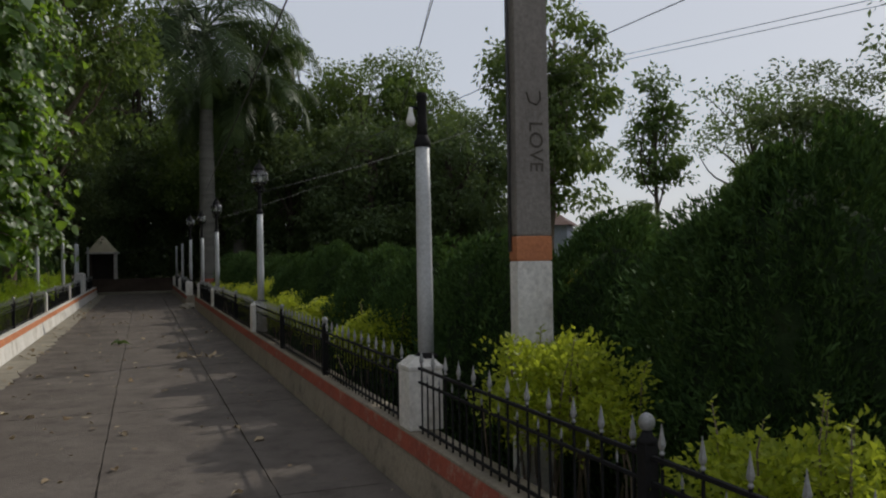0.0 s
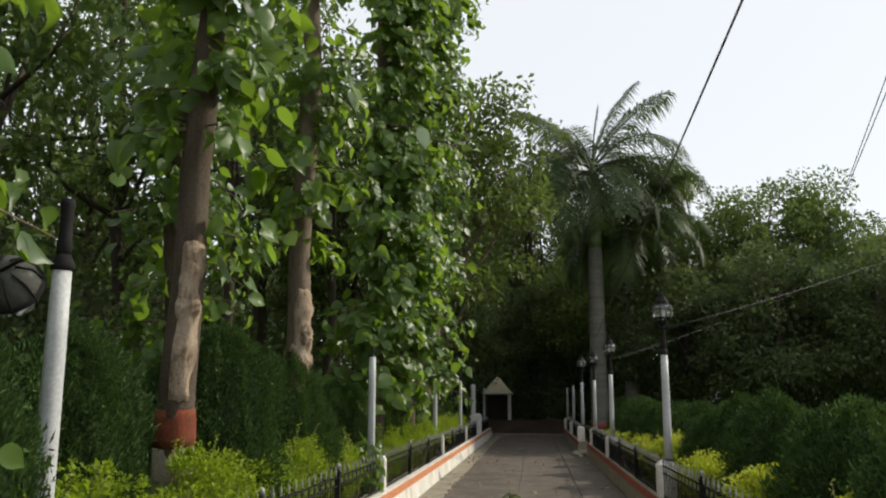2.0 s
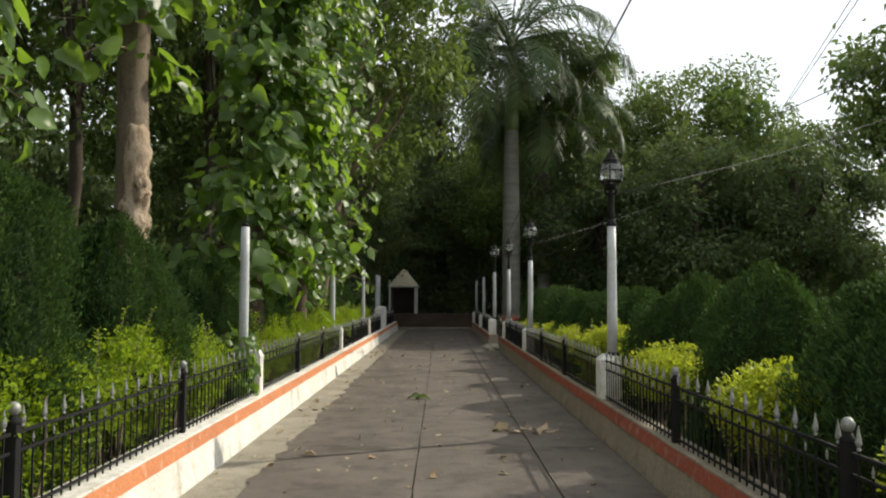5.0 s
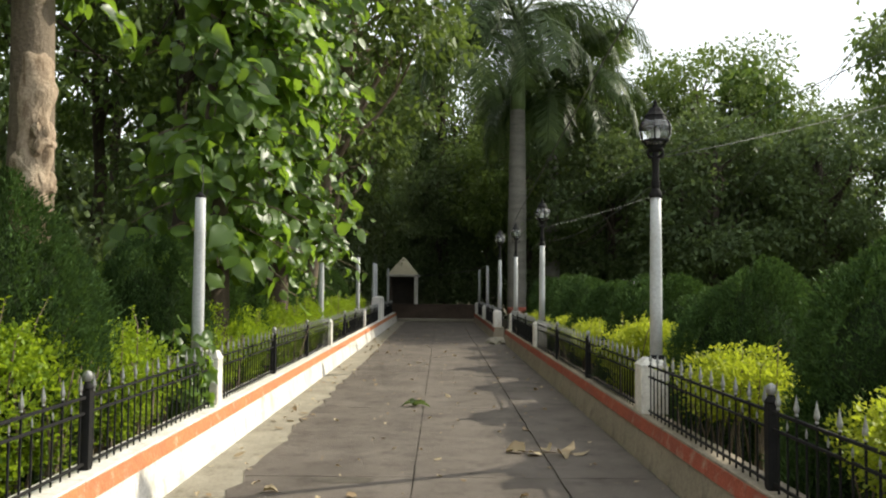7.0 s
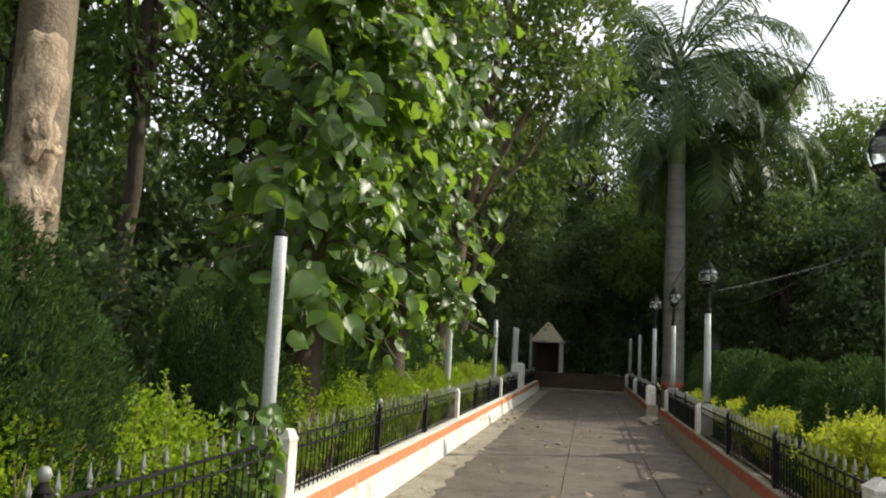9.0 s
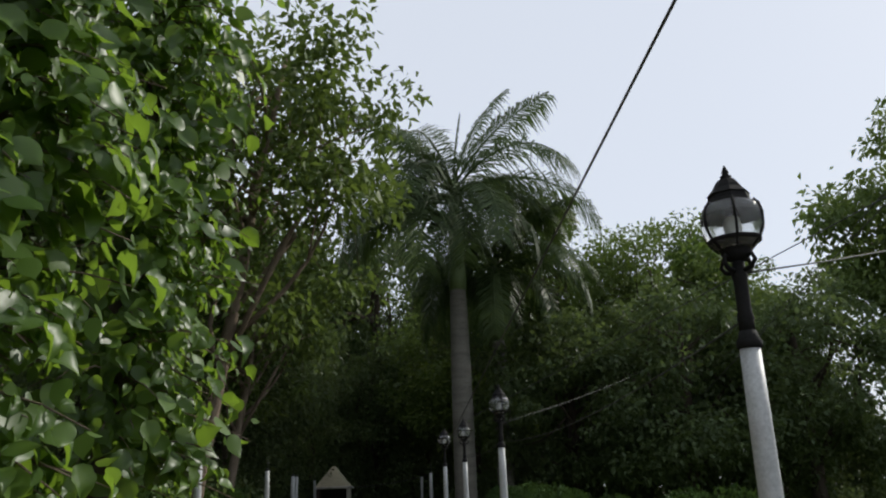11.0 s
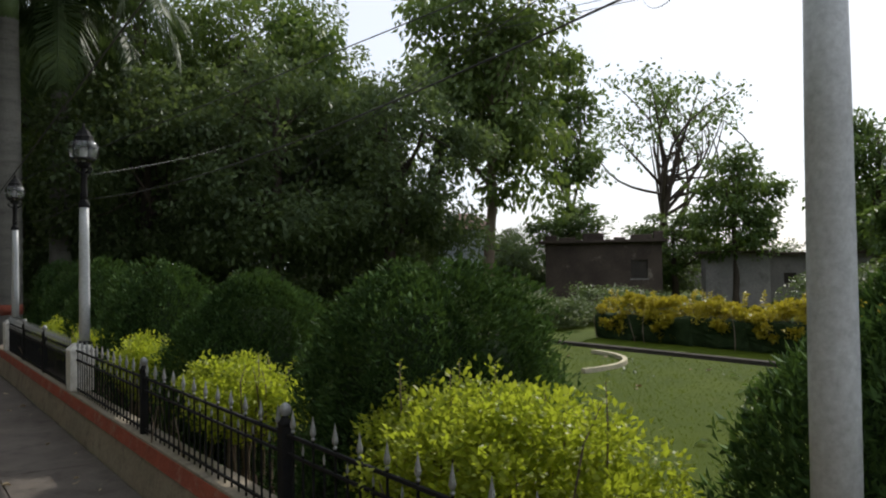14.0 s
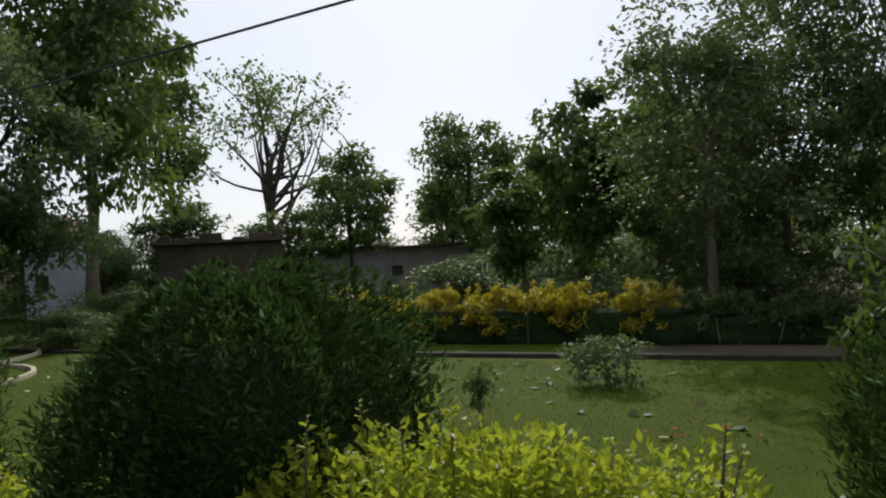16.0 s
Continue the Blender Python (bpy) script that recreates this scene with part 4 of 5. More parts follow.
leafy_column(-1.95, 12.2, 54, 2.0, 12.8, 1.3, 5200, 0.20, 0.16, TEAK, (0.45, 0.25), 0.6, tall=12.9)
leafy_column(-2.6, -2.0, 55, 1.2, 8.5, 1.2, 1900, 0.2, 0.14, TEAK, (0.0, 0.1), 0.55)
leafy_column(-3.0, 3.3, 56, 1.3, 6.5, 0.8, 1500, 0.16, 0.10, TEAK, (-0.2, 0.1), 0.5)
leafy_column(-2.9, 16.0, 58, 1.0, 9.5, 1.3, 1800, 0.18, 0.14, TEAK, (0.0, 0.1), 0.5)

# three leaves with the sky's reflection painted in as a pale colour
for x, y, z, root in ((-1.77, 6.0, 5.9, 5.75), (-2.15, 6.0, 5.2, 5.1), (-0.78, 6.0, 5.3, 5.2)):
    spot = Vector((x + 2.27, y - 5.35, z - 0.1))
    stalk = tube("twig", limb_points((0.05, 0.08, root), spot + Vector((0, 0, 0.14)), 0.06, rng(59), 5), [0.012, 0.011, 0.009, 0.008, 0.006, 0.004], M_BARK, knotted, 5)
    part("pale_leaf", leaves("pale_leaf", np.array([tuple(spot + Vector((0, 0, 0.15)))]), np.array([(0.25, 0.05, -1.0)]), np.array([(0.25, -1.0, 0.35)]), np.array([0.29]), L_PALE, BLADE_BROAD, 0.36), None, stalk, "glossy leaf coloured pale as a sky reflection")

arch = make_tree("overhanging_tree", 61, 11.5, 0.16, (2.6, 2.4, 3.6), 8.0, 0.20, 7000, L_LIGHT, M_BARK, "leafy tree arching over the path", 75, 0.42, (1.5, 0.3), 18, 0.8, 0.2, droop=0.5)
stand(arch, [(-2.4, 18.2, .1, 0, 1.0, 1.0), (-2.9, 24.0, .1, 40, 0.85, 0.95)])


# ---- palms ----
def frond_data(length, droop, r, leaflets=72, spread=0.9):
    """A feather frond along +x from the crown: rachis points and hanging leaflets."""
    pts, q = [Vector((0, 0, 0))], Vector((0, 0, 0))
    e0, bend = droop
    for i in range(12):
        a = radians(e0 - bend * ((i + 0.5) / 12) ** 1.25)
        q = q + Vector((math.cos(a), 0, math.sin(a))) * (length / 12)
        pts.append(q.copy())
    v, f = tube_data(pts, [0.05 * (1 - 0.9 * i / 12) + 0.004 for i in range(13)], 5)
    verts, faces = [tuple(q) for q in v], list(f)
    for i in range(leaflets):
        k = 0.12 + 0.88 * (i + 0.5) / leaflets
        j = min(11, int(k * 12))
        p = pts[j].lerp(pts[j + 1], k * 12 - j)
        t = (pts[j + 1] - pts[j]).normalized()
        ln = length * 0.29 * math.sin(math.pi * (0.12 + 0.8 * k)) ** 0.7
        for s in (-1, 1):
            up = 0.16 * r.normal()
            d = (Vector((0, s, 0)) * spread + t * 0.62 + Vector((0, 0, up))).normalized()
            w = t * 0.030
            mid = p + d * ln * 0.5 + Vector((0, 0, -0.06 * ln))
            tip = p + d * ln * 0.86 + Vector((0, 0, -0.50 * ln * (0.5 + r.random())))
            o = len(verts)
            verts += [tuple(p - w * 0.6), tuple(p + w * 0.6), tuple(mid + w), tuple(mid - w), tuple(tip)]
            faces += [(o, o + 1, o + 2, o + 3), (o + 3, o + 2, o + 4)]
    return verts, faces


def palm(x, y, z, trunk_h, radius, shaft_h, fl, count, seed, label):
    r = rng(seed)
    t = thing("royal_palm", (x, y, z), label, "palm tree", "royal palms")
    prof = []
    for i in range(46):
        k = i / 45
        rr = radius * (1.15 - 0.25 * k + 0.10 * math.sin(math.pi * k)) * (1 + (0.018 if i % 2 else 0.0))
        prof.append((rr, trunk_h * k))
    turned("trunk", prof, M_PALMBARK, t, 18)
    turned("painted_foot", [(radius * 1.19, 0.9), (radius * 1.19, 1.15)], M_RED, t, 18, "faded orange painted band with shade in its colour")
    turned("crownshaft", [(radius * 0.92, trunk_h - 0.05), (radius * 0.98, trunk_h + 0.3), (radius * 0.75, trunk_h + shaft_h * 0.7), (radius * 0.45, trunk_h + shaft_h)], M_SHAFT, t, 16, "smooth green crownshaft")
    for i in range(count):
        k = i / (count - 1)
        a = i * 2.39996 + 0.2 * r.normal()
        if 0 < i < 6:
            a = (0.0, 0.35, 2.75, -0.6, 3.7, 0.9)[i]
        if i == 0:
            arc, ln = (87, 8), 0.46
        elif i < 6:
            arc, ln = (70 - 6 * i + 4 * r.normal(), 24 + 6 * i), 0.80
        else:
            arc, ln = (44 - 40 * k + 5 * r.normal(), 78 + 42 * k + 8 * r.normal()), 0.94 + 0.06 * r.normal()
        v, f = frond_data(fl * ln, arc, r, spread=0.9 if i else 0.22)
        fr = part("frond", mesh_from("frond", v, f, (L_PALM,)), None, t)
        fr.matrix_basis = pose(0, 0, trunk_h + shaft_h * (0.98 - 0.22 * k), 0, 0, math.degrees(a))
    return t


palm(3.35, 29.1, -0.3, 8.3, 0.29, 3.7, 5.5, 30, 71, "tall royal palm with a smooth grey trunk")
palm(4.9, 31.2, -0.3, 7.0, 0.25, 2.9, 4.5, 20, 72, "shorter royal palm beside the tall one")


# ---- clipped conifers ----
def dome(q):
    """Radius of a clipped bush at height q (0 to 1): full below, a round crown above."""
    q = np.asarray(q, float)
    up = np.sqrt(np.clip(1 - (np.clip(q - 0.36, 0, 1) / 0.64) ** 2.4, 0, 1))
    return np.where(q > 0.36, up, 0.80 + 0.20 * np.sin(np.clip(q / 0.36, 0, 1) * math.pi / 2))


def thuja_mesh(seed, rad, h, count, size):
    r = rng(seed)
    z = r.random(count) ** 0.85
    a = r.random(count) * 2 * math.pi
    lump = np.array([noise.noise(Vector((math.cos(b) * 1.5, math.sin(b) * 1.5, c * 2.6 + seed))) for b, c in zip(a, z)])
    fan = np.array([noise.noise(Vector((math.cos(b) * 6.5, math.sin(b) * 6.5, c * 5.0 - seed))) for b, c in zip(a, z)])
    rr = rad * dome(z) * (0.88 + 0.26 * lump + 0.24 * fan + 0.16 * r.random(count) ** 3 - 0.16 * (r.random(count) < 0.3))
    pos = np.stack([np.cos(a) * rr, np.sin(a) * rr, z * h * (0.97 + 0.10 * lump + 0.07 * fan)], 1)
    out = np.stack([np.cos(a), np.sin(a), np.zeros(count)], 1)
    along = out * (0.35 + 0.25 * r.random((count, 1))) + np.array([0, 0, 0.55]) + r.normal(size=(count, 3)) * 0.34
    tang = np.stack([-np.sin(a), np.cos(a), np.zeros(count)], 1)
    normal = out * 0.6 + tang * r.normal(size=(count, 1)) * 0.9 + r.normal(size=(count, 3)) * 0.35
    return leaves("sprays", pos, along, normal, size * (0.5 + 0.9 * r.random(count)), L_THUJA, BLADE_SMALL, 0.22)


# solid dark body under the sprays, coloured as the bush's inner shade
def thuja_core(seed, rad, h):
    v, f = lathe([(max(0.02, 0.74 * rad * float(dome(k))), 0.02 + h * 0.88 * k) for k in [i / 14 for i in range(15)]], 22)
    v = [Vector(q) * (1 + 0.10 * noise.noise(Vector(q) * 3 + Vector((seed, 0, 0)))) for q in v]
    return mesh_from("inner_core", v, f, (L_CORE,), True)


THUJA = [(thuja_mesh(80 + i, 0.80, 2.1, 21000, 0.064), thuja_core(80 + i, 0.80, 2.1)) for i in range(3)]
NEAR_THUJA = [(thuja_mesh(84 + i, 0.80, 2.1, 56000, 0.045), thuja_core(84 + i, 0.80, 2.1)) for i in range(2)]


def conifer(x, y, z, s=1.0, h=1.0, turn=0, label="dense dark green clipped conifer bush"):
    t = thing("conifer_bush", (x, y, z), label, "conifer", "clipped conifers along the path")
    near = (x > 0 and (4 < y < 14 or -4 < y < -3)) or (x < 0 and x > -3 and 0 < y < 8.5)
    kinds = NEAR_THUJA if near else THUJA
    a, b = kinds[int(abs(x * 7 + y * 3)) % len(kinds)]
    part("sprays", a, None, t)
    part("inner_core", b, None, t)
    t.matrix_basis = pose(x, y, z, 0, 0, turn) @ Matrix.Diagonal((s, s, h, 1))
    return t


for x, y, s, h in ((4.08, -3.30, 1.16, 1.17), (3.98, -1.55, 0.88, 1.02), (3.5, -0.6, 0.88, 0.96), (3.5, 1.0, 0.86, 0.95), (3.48, 2.8, 0.9, 0.95), (3.45, 4.75, 0.92, 0.97), (3.50, 7.36, 0.88, 0.96), (3.52, 10.35, 1.12, 0.93),
                   (3.45, 13.1, 0.88, 0.90), (3.5, 15.9, 0.92, 0.96), (3.6, 18.6, 0.9, 0.92), (3.8, 21.2, 1.0, 1.0), (3.9, 24.4, 1.0, 1.0), (4.3, -6.6, 1.15, 1.2)):
    conifer(x, y, -0.3, s, h, 37 * y)
for x, y, s, h in ((-1.98, -1.3, 0.60, 0.95), (-2.5, 0.45, 0.85, 0.98), (-2.36, 2.95, 0.88, 1.08), (-2.36, 5.2, 0.84, 0.98), (-2.30, 7.95, 0.74, 0.88), (-2.45, 9.9, 0.76, 0.97), (-2.42, 11.3, 0.74, 1.0), (-2.48, 13.4, 0.8, 0.98), (-2.6, 15.0, 0.8, 0.9),
                   (-2.6, 16.6, 0.8, 0.9), (-2.6, 19.8, 0.8, 0.9), (-2.6, 23.0, 0.8, 0.9), (-2.6, 26.2, 0.8, 0.9), (-3.3, 4.1, 0.8, 0.95), (-3.3, 6.6, 0.8, 0.95)):
    conifer(x, y, 0.1, s, h, 53 * y)


# ---- golden bushes ----
def golden_bush(x, y, z, half, top, seed, count=4200, mat=L_YELLOW, size=0.042, sprigs=7, label="bright yellow-green golden duranta bush", name="golden_bush", cat="bush", group="golden bushes along the fence", tall=0.30, core=False):
    r = rng(seed)
    t = thing(name, (x, y, z), label, cat, group)
    hz = top - z
    hx, hy = half
    pos, out, cl = clump_cloud(r, (0, 0, hz * (0.96 - tall)), (hx, hy, hz * tall), max(24, int(count / 75)), 70, 0.085, 0.7, 0.35)
    stems, extra, edir = [], [], []
    for i in range(sprigs):
        a = np.array([(r.random() * 2 - 1) * hx * 0.6, (r.random() * 2 - 1) * hy * 0.7, hz * 0.80])
        h = 0.06 + 0.16 * r.random()
        tip = a + np.array([0.06 * r.normal(), 0.06 * r.normal(), h + 0.1])
        stems.append(tube_data([a - np.array([0, 0, 0.25]), (a + tip) / 2 + 0.01 * r.normal(size=3), tip], [0.006, 0.005, 0.002], 4))
        for k in range(22):
            q = a + (tip - a) * (k / 21)
            extra.append(q)
            b = k * 2.4
            edir.append((math.cos(b), math.sin(b), 0.45))
    for i in range(26):
        a = (r.normal() * hx * 0.35, (r.random() * 2 - 1) * hy * 0.8, -0.02)
        b = (a[0] + 0.1 * r.normal(), a[1] + 0.12 * r.normal(), hz * 0.7)
        stems.append(tube_data(limb_points(a, b, 0.05, r, 4), [0.013, 0.012, 0.010, 0.007, 0.004], 5))
    pos = np.vstack([pos, np.array(extra)])
    n = len(pos)
    along = np.vstack([out * 0.8 + r.normal(size=out.shape) * 0.5 + np.array([0, 0, 0.35]), np.array(edir)])
    normal = np.array([0, 0, 1.0]) + r.normal(size=(n, 3)) * 0.5
    part("foliage", leaves("foliage", pos, along, normal, size * (0.6 + 0.8 * r.random(n)), mat, BLADE_SMALL, 0.62), None, t)
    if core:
        # added dark box; its colour stands in for shade within the hedge
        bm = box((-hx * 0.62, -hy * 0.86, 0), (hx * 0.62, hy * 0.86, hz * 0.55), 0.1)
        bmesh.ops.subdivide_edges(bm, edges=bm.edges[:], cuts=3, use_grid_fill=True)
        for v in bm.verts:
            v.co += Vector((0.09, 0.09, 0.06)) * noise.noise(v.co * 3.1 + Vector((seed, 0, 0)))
        part("inner_core", bm, L_CORE, t, "dark core coloured as shade inside the hedge")
    v, f = join_data(stems)
    part("stem_growth", mesh_from("stem_growth", v, f, (M_BARK,), True), None, t)["kind"] = "stuff"
    return t


for i, (y, hy, top, hx) in enumerate(((-4.6, 0.75, 1.0, 0.42), (-2.55, 0.8, 1.14, 0.44), (1.1, 0.6, 1.10, 0.40), (3.5, 0.62, 1.12, 0.42), (6.25, 0.66, 1.10, 0.46), (9.0, 1.0, 1.24, 0.44),
                                      (12.0, 0.8, 1.06, 0.38), (14.6, 0.5, 1.04, 0.32), (17.0, 0.6, 0.95, 0.34), (19.6, 0.5, 0.95, 0.3))):
    golden_bush(2.95, y, -0.3, (hx, hy), top, 100 + i, 26000 if y == 9.0 else 9500, size=0.032 if y == 9.0 else 0.034, sprigs=12 if y == 9.0 else 7, tall=0.30 if y == 9.0 else 0.21)
for i, y in enumerate((-3.4, -1.7, -0.1, 1.5, 3.0, 4.6, 6.2, 8.6, 10.2, 11.8, 13.4, 15.2, 17.2, 19.2, 21.4, 24.0)):
    golden_bush(-1.86 - 0.03 * (i % 3), y, 0.1, (0.27, 0.86), (1.24, 1.36, 1.26, 1.34)[i % 4] + (0.06 if -1 < y < 3.5 else 0), 140 + i, 11000, L_LIME, 0.036, sprigs=5, tall=0.42, label="yellow-green duranta bush pressing against the fence")

# ---- creeper on a fence pillar ----
creeper = thing("creeper", (-1.74, 7.38, 0.12), "broad-leaved creeper climbing a white fence pillar", "creeper")
r = rng(171)
vines, cp = [], []
for i in range(9):
    a = Vector((0.10 * r.normal(), 0.14 * r.normal(), 0.0))
    tip = a + Vector((0.06 + 0.05 * r.normal(), 0.10 * r.normal(), 0.40 + 0.60 * r.random()))
    pts = limb_points(a, tip, 0.08, r, 6)
    vines.append(tube_data(pts, [0.006, 0.006, 0.005, 0.005, 0.004, 0.003, 0.002], 5))
    cp += [tuple(p + Vector(r.normal(size=3)) * 0.05) for p in pts[1:] for _ in range(4)]
v, f = join_data(vines)
part("vine_stems", mesh_from("vine_stems", v, f, (M_BARK,), True), None, creeper)["kind"] = "stuff"
cp = np.array(cp)
part("foliage", leaves("foliage", cp, np.array([0.35, -0.3, -0.75]) + 0.4 * r.normal(size=cp.shape), np.array([0.55, -0.5, 0.5]) + 0.4 * r.normal(size=cp.shape), 0.11 * (0.6 + 0.7 * r.random(len(cp))), L_BIG, BLADE_BROAD, 0.5), None, creeper)

# ---- far hedge, shrubs on the lawn ----
for i in range(7):
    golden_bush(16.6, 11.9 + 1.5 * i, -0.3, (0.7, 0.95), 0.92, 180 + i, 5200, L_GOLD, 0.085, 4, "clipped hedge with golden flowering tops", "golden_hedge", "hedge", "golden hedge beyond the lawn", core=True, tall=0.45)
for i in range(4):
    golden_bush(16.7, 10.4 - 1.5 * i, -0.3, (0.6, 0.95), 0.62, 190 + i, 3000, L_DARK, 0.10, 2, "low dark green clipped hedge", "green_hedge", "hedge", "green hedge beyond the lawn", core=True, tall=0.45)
shrub = make_tree("lawn_shrub", 91, 1.25, 0.03, (0.85, 0.85, 0.45), 0.75, 0.10, 1200, L_DARK, M_BARK, "low spreading shrub on the lawn", 30, 0.16, (0, 0), 10, 0.7, 0.2, "shrub")
stand(shrub, [(11.7, 11.2, -.45, 0, 0.82, 0.9)])
side = make_tree("leafy_shrub", 92, 2.1, 0.04, (0.75, 0.8, 1.0), 1.1, 0.13, 2600, L_TREE, M_BARK, "tall leafy shrub at the lawn edge", 34, 0.2, (0, 0), 12, 0.8, 0.2, "shrub")
stand(side, [(9.6, 7.4, -.27, 0, 1.0, 1.0), (10.6, 5.4, -.27, 80, 1.1, 1.1)])
spike = make_tree("garden_sapling", 93, 0.9, 0.035, (0.22, 0.22, 0.4), 0.55, 0.10, 260, L_TREE, M_BARK, "small bare sapling on the lawn", 9, 0.09, (0, 0), 6, 1.0, 0.1, "sapling")
stand(spike, [(9.1, 11.9, -.27, 0, 0.8, 1.0)])

# added dark strip that stands in for the shadow below the hedge
shade_strip = thing("shade_strip_lawn", (0, 0, 0), "low dark strip added as shadow at the lawn edge", "wall", kind="structure")
part("wall", box((14.3, -5.0, -0.32), (14.5, 33.0, -0.20), 0.015), M_DARK, shade_strip)


def arc_kerb(cx, cy, rad, a0, a1, label):
    k = thing("lawn_kerb", (cx, cy, -0.28), label, "kerb", "curved lawn kerbs")
    n = max(3, int(rad * abs(a1 - a0) / 30))
    for i in range(n):
        b0, b1 = radians(a0 + (a1 - a0) * i / n), radians(a0 + (a1 - a0) * (i + 0.97) / n)
        vs = []
        for b in (b0, (b0 + b1) / 2, b1):
            for rr, z in ((rad - 0.05, 0), (rad - 0.045, 0.09), (rad + 0.045, 0.09), (rad + 0.05, 0)):
                vs.append((rr * math.cos(b), rr * math.sin(b), z))
        fs = [(j * 4 + q, j * 4 + q + 1, j * 4 + q + 5, j * 4 + q + 4) for j in range(2) for q in range(3)] + [(0, 1, 2, 3), (11, 10, 9, 8)]
        part("kerb_stone", mesh_from("kerb_stone", vs, fs, (M_KERBSTONE,)), None, k)


arc_kerb(9.5, 24.5, 2.6, -100, 20, "curved pale yellow kerb round a lawn bed")
arc_kerb(12.2, 28.0, 2.6, -110, 10, "curved pale yellow kerb round a lawn bed")
arc_kerb(11.2, 19.0, 2.2, -95, 0, "curved pale yellow kerb round a lawn bed")


# ---- buildings beyond the garden ----
def house_box(name, at, rz, w, d, h, wall_mat, label, windows=(), roof="flat", roof_mat=None, doors=()):
    """Walls with real openings on the front (-y side): windows as (x, z, width, height)."""
    t = thing(name, at, label, "building", rz=rz)
    th = 0.22
    cuts = sorted([(x - ww / 2, x + ww / 2, z, z + hh) for x, z, ww, hh in list(windows) + list(doors)])
    bm = bmesh.new()
    x = -w / 2
    for a, b, z0, z1 in cuts:
        add_box(bm, (x, -d / 2, 0), (a, -d / 2 + th, h))
        if z0 > 0.02:
            add_box(bm, (a, -d / 2, 0), (b, -d / 2 + th, z0))
        add_box(bm, (a, -d / 2, z1), (b, -d / 2 + th, h))
        x = b
    add_box(bm, (x, -d / 2, 0), (w / 2, -d / 2 + th, h))
    part("front_wall", bm, wall_mat, t)
    part("back_wall", box((-w / 2, d / 2 - th, 0), (w / 2, d / 2, h)), wall_mat, t)
    for s in (-1, 1):
        xa, xb = (-w / 2, -w / 2 + th) if s < 0 else (w / 2 - th, w / 2)
        part("side_wall", box((xa, -d / 2 + th, 0), (xb, d / 2 - th, h)), wall_mat, t)
    for a, b, z0, z1 in cuts:
        win = part("window", box((a, -d / 2 + 0.10, z0), (b, -d / 2 + 0.13, z1)), M_DARK, t)
        part("window_frame", box((a - 0.04, -d / 2 - 0.03, z0 - 0.06), (b + 0.04, -d / 2 - 0.003, z0 - 0.003), 0.005), M_BLOCK, win)
    if roof == "flat":
        part("roof", box((-w / 2 - 0.25, -d / 2 - 0.3, h), (w / 2 + 0.25, d / 2 + 0.25, h + 0.12), 0.01), roof_mat or wall_mat, t)
    else:
        e = 0.35
        vs = [(-w / 2 - e, -d / 2 - e, h), (w / 2 + e, -d / 2 - e, h), (w / 2 + e, d / 2 + e, h), (-w / 2 - e, d / 2 + e, h), (-w / 6, 0, h + roof), (w / 6, 0, h + roof)]
        fs = [(0, 1, 5, 4), (2, 3, 4, 5), (1, 2, 5), (3, 0, 4), (3, 2, 1, 0)]
        part("roof", mesh_from("roof", vs, fs, (roof_mat,)), None, t, "hipped clay tile roof")
    return t


house_box("white_shed", (25.3, 40.0, -0.3), -38, 2.5, 2.6, 3.75, M_SHED, "small pale limewashed shed with a hipped roof", [(-0.6, 1.2, 0.5, 0.7)], 0.85, M_TILE)
house_box("brick_building", (27.3, 32.3, -0.3), -45, 4.9, 3.0, 2.85, M_BRICK, "dark half-ruined brick building with peeling plaster", [(1.5, 1.3, 0.7, 0.8)], "flat", M_BRICK)
house_box("brick_building", (31.6, 28.6, -0.3), -47, 2.6, 2.2, 2.3, M_BLOCK, "small grey lean-to beside the brick building", [], "flat", M_BRICK)
house_box("low_building", (38.6, 27.2, -0.3), -62, 8.6, 3.0, 2.25, M_BLOCK, "long low grey block building with small windows", [(-0.2, 0.9, 0.55, 0.5), (1.7, 0.9, 0.55, 0.5), (-2.6, 0.9, 0.55, 0.5)], "flat", M_BRICK)
rub = thing("roof_rubble", (27.3, 32.3, 2.67), "broken brick parapet on the flat roof", "rubble", rz=-45)
for i, (x, w, h) in enumerate(((-2.2, 0.5, 0.22), (-1.5, 0.7, 0.12), (-0.4, 0.9, 0.28), (0.7, 0.5, 0.10), (1.6, 0.9, 0.20), (2.3, 0.4, 0.34))):
    part("brick_pile", box((x - w / 2, -1.6, 0.0), (x + w / 2, -1.35, h), 0.03), M_BRICK, rub)
for i, (x, y, h) in enumerate(((34.5, 31.0, 5.6), (35.3, 30.4, 4.7), (35.0, 30.8, 5.1))):
    a = tube("antenna_mast", [(x, y, -0.3), (x + 0.05, y, h * 0.6), (x + 0.12, y + 0.05, h)], [0.04, 0.035, 0.02], M_CONC, None, 6)
    tagged(a, "thin grey mast above the low roofs", "mast", "thin masts")

# boundary wall closing the garden
bw = thing("wall_boundary", (0, 0, 0), "plain grey boundary wall behind the trees", "wall", kind="structure")
part("wall", box((17.0, 46.0, -0.3), (48, 46.25, 1.0), 0.02), M_BLOCK, bw)
part("wall", box((48, -20, -0.3), (48.25, 46.25, 1.0), 0.02), M_BLOCK, bw)


# ---- litter ----
r = rng(201)


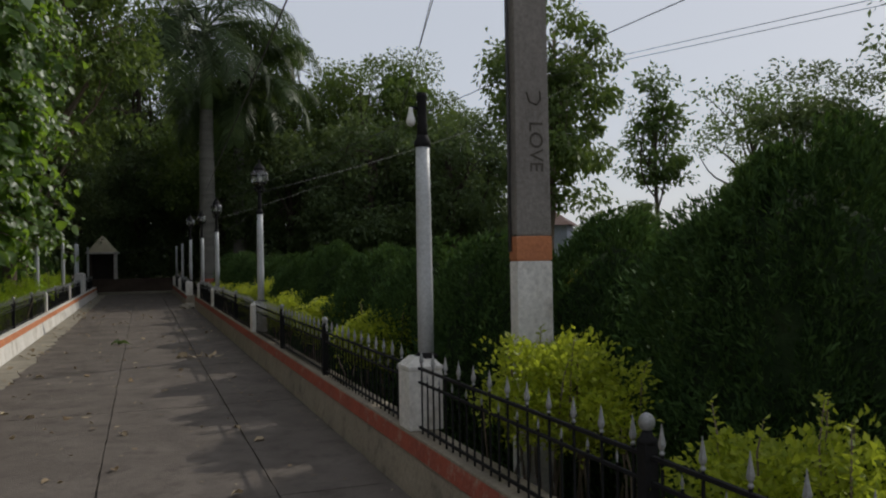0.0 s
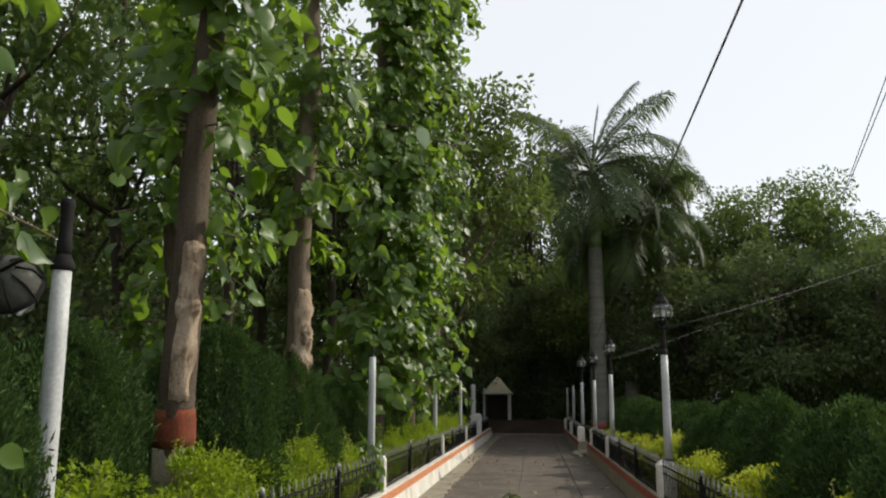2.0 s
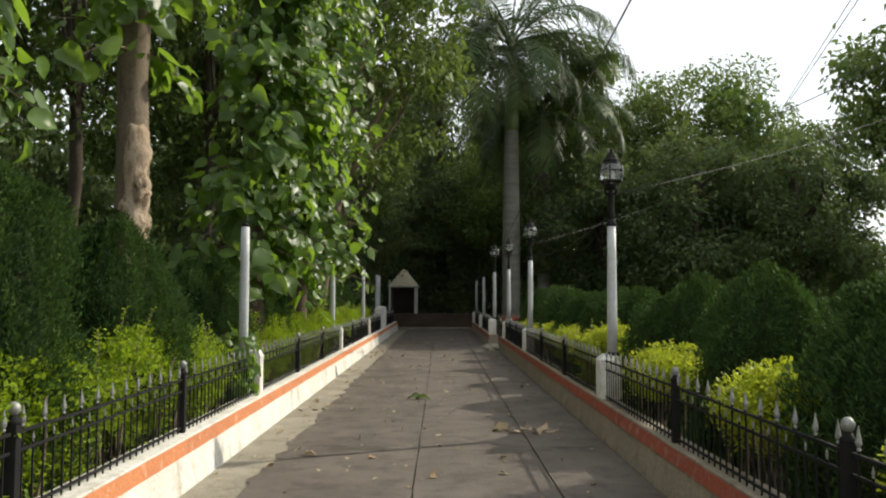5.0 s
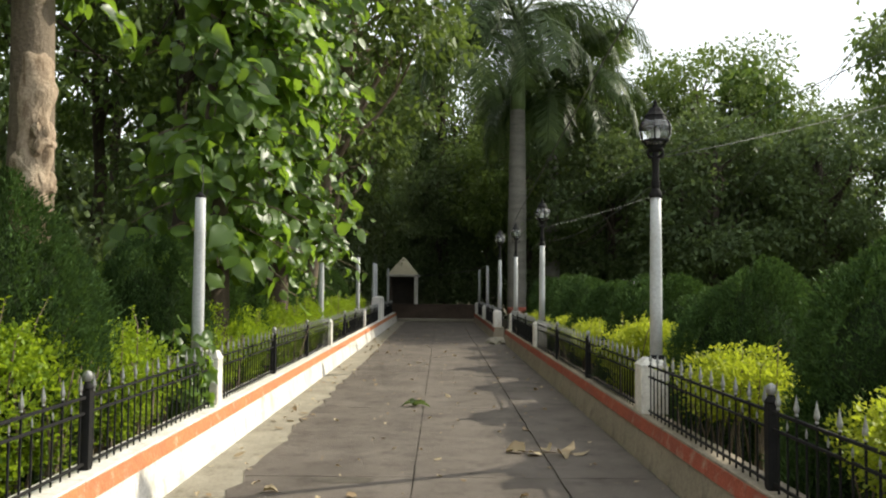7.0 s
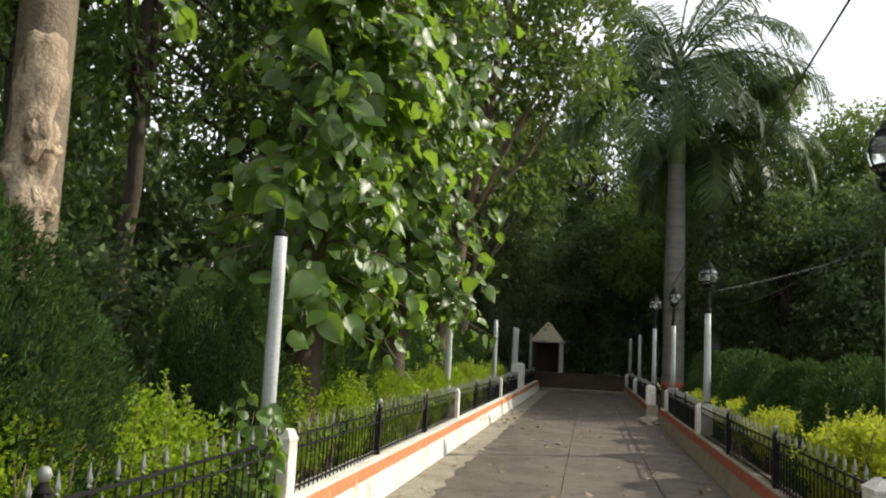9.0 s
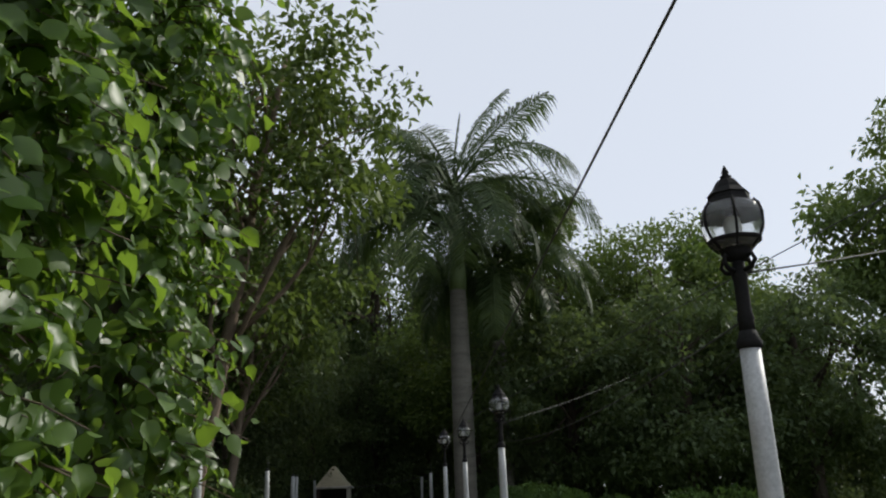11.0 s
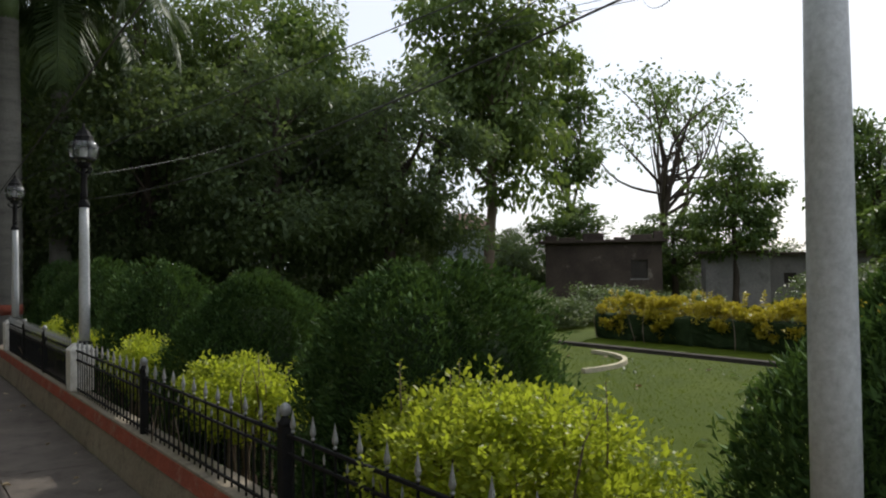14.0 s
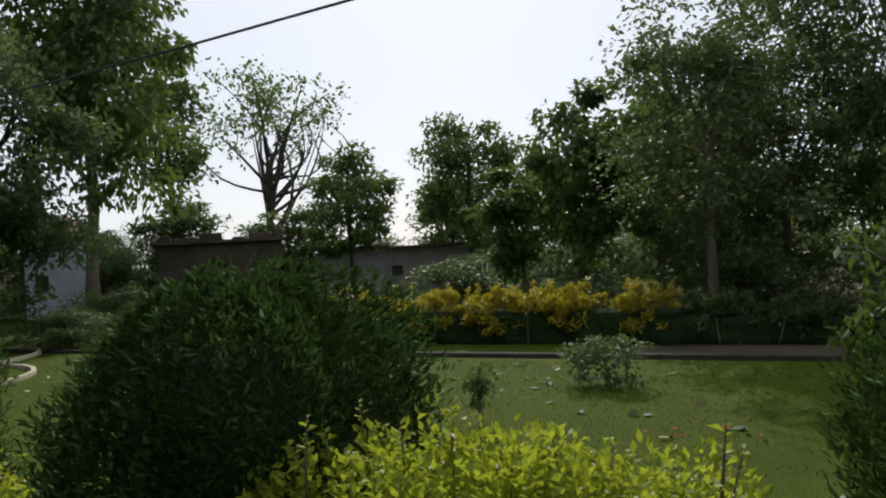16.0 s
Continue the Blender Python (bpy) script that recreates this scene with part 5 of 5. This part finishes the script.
def litter(name, n, x0, x1, y0, y1, z, size, mat, label):
    pos = np.stack([x0 + (x1 - x0) * r.random(n), y0 + (y1 - y0) * r.random(n), np.full(n, z) + 0.012 * r.random(n)], 1)
    a = r.random(n) * 6.283
    along = np.stack([np.cos(a), np.sin(a), 0.15 * r.normal(size=n)], 1)
    normal = np.array([0, 0, 1.0]) + 0.28 * r.normal(size=(n, 3))
    ob = part(name, leaves(name, pos, along, normal, size * (0.5 + r.random(n)), mat, BLADE_BROAD, 0.36))
    tagged(ob, label, "fallen leaves", kind="stuff")


litter("fallen_leaves", 150, -1.3, 2.3, -6, 30, 0.004, 0.075, L_DRY, "dry fallen leaves scattered on the path")
litter("fallen_leaves", 90, -1.33, -0.85, -6, 30, 0.004, 0.07, L_DRY, "dry fallen leaves along the kerb foot")
litter("path_crumbs", 420, -1.3, 2.3, -6, 24, 0.003, 0.03, L_DRY, "small dry crumbs and bits of leaf on the path")
litter("lawn_leaves", 150, 6.5, 14.1, 6, 22, -0.262, 0.11, L_DARK, "dark fallen leaves scattered on the lawn")
litter("lawn_leaves", 40, 6.5, 14.1, 6, 22, -0.258, 0.11, L_DRY, "pale dry leaves scattered on the lawn")
litter("bed_leaves", 500, 2.8, 5.2, -6, 24, -0.292, 0.08, L_DRY, "dry leaves lying under the bushes")
litter("bed_leaves", 500, -3.6, -1.9, -4, 26, 0.125, 0.09, L_DRY, "dry leaves lying under the bushes")
n = 26000
gp = np.stack([5.5 + 8.6 * r.random(n), 4 + 26 * r.random(n), np.full(n, -0.275)], 1)
ga = np.stack([0.5 * r.normal(size=n), 0.5 * r.normal(size=n), np.ones(n)], 1)
tagged(part("grass", leaves("grass", gp, ga, r.normal(size=(n, 3)), 0.03 * (0.6 + r.random(n)), L_GRASS, BLADE_SMALL, 0.3)), "short green grass blades of the lawn", "grass", kind="stuff")

litter('flower_petals', 14, 8.9, 9.9, 8.6, 10.2, -0.262, 0.07, M_RED, 'red fallen flower petals on the lawn')

# withered branch of large leaves on the path
deb = thing("fallen_branch", (1.62, 7.25, 0.0), "fallen twig with withered pale leaves on the path", "branch")
tube("twig", [(-0.25, 0.05, 0.012), (0.0, 0.0, 0.02), (0.2, -0.03, 0.012)], [0.006, 0.006, 0.004], M_BARK, deb, 5)
q = np.array([(-0.22, 0.05, 0.012), (-0.1, 0.0, 0.02), (0.0, 0.03, 0.02), (0.08, -0.05, 0.018), (0.12, 0.05, 0.02), (0.2, -0.02, 0.014)])
dirs = np.array([(-1, 0.3, 0.1), (-0.6, -0.9, 0.12), (-0.2, 1, 0.2), (0.3, -1, 0.15), (0.8, 0.8, 0.25), (1, -0.2, 0.1)], float)
part("leaf_spray", leaves("leaf_spray", q, dirs, np.array([0, 0, 1.0]) + 0.3 * r.normal(size=(6, 3)), np.array([0.2, 0.17, 0.15, 0.16, 0.18, 0.15]), L_DRY, BLADE_BROAD, 0.4), None, deb)
dl = part("dry_leaf", leaves("dry_leaf", np.array([(0.27, 10.15, 0.008), (0.33, 10.17, 0.01)]), np.array([(1, 0.2, 0.3), (-1, 0.3, 0.35)], float), np.array([(0, 0.3, 1), (0.2, -0.4, 1)], float), np.array([0.2, 0.19]), L_DARK, BLADE_BROAD, 0.34))
tagged(dl, "curled dark dry leaf lying on the path", "leaf")

stain = bmesh.new()
bmesh.ops.create_circle(stain, cap_ends=True, segments=28, radius=1)
for v in stain.verts:
    n = 1 + 0.3 * noise.noise(v.co * 1.7)
    v.co = Vector((v.co.x * 0.26 * n, v.co.y * 0.10 * n, 0))
st = part("damp_patch", stain, M_JOINT, path, "dark damp patch by a joint")
st.location = (-0.12, 6.18, 0.004)

# ---- path slabs ----
cols = [(-0.93, 0.403), (0.415, 1.558), (1.572, RIGHT)]
rows_y = [6.3 + 3.75 * k for k in range(-6, 9)]


def slab_mesh(a, b, y0, y1, rough_left, seed):
    """A slab with crumbled, slightly wandering edges."""
    r = rng(seed)

    def edge(p, q, jit):
        n = max(2, int((Vector(q) - Vector(p)).length / 0.22))
        d = Vector((q[1] - p[1], p[0] - q[0])).normalized()
        return [(p[0] + (q[0] - p[0]) * i / n + d.x * (jit * r.normal() if i else 0), p[1] + (q[1] - p[1]) * i / n + d.y * (jit * r.normal() if i else 0)) for i in range(n)]

    ring_pts = edge((a, y0), (b, y0), 0.004) + edge((b, y0), (b, y1), 0.003) + edge((b, y1), (a, y1), 0.004) + edge((a, y1), (a, y0), 0.035 if rough_left else 0.003)
    n = len(ring_pts)
    vs = [(x, y, 0.0) for x, y in ring_pts] + [(x, y, -0.06) for x, y in ring_pts]
    fs = [tuple(range(n))] + [(i, i + n, (i + 1) % n + n, (i + 1) % n) for i in range(n)]
    return mesh_from("slab", vs, fs, (M_PATH,))


for c, (a, b) in enumerate(cols):
    for i, (y0, y1) in enumerate(zip(rows_y, rows_y[1:])):
        part("slab", slab_mesh(a, b, y0 + 0.005, y1 - 0.005, c == 0, 300 + 20 * c + i), None, path)
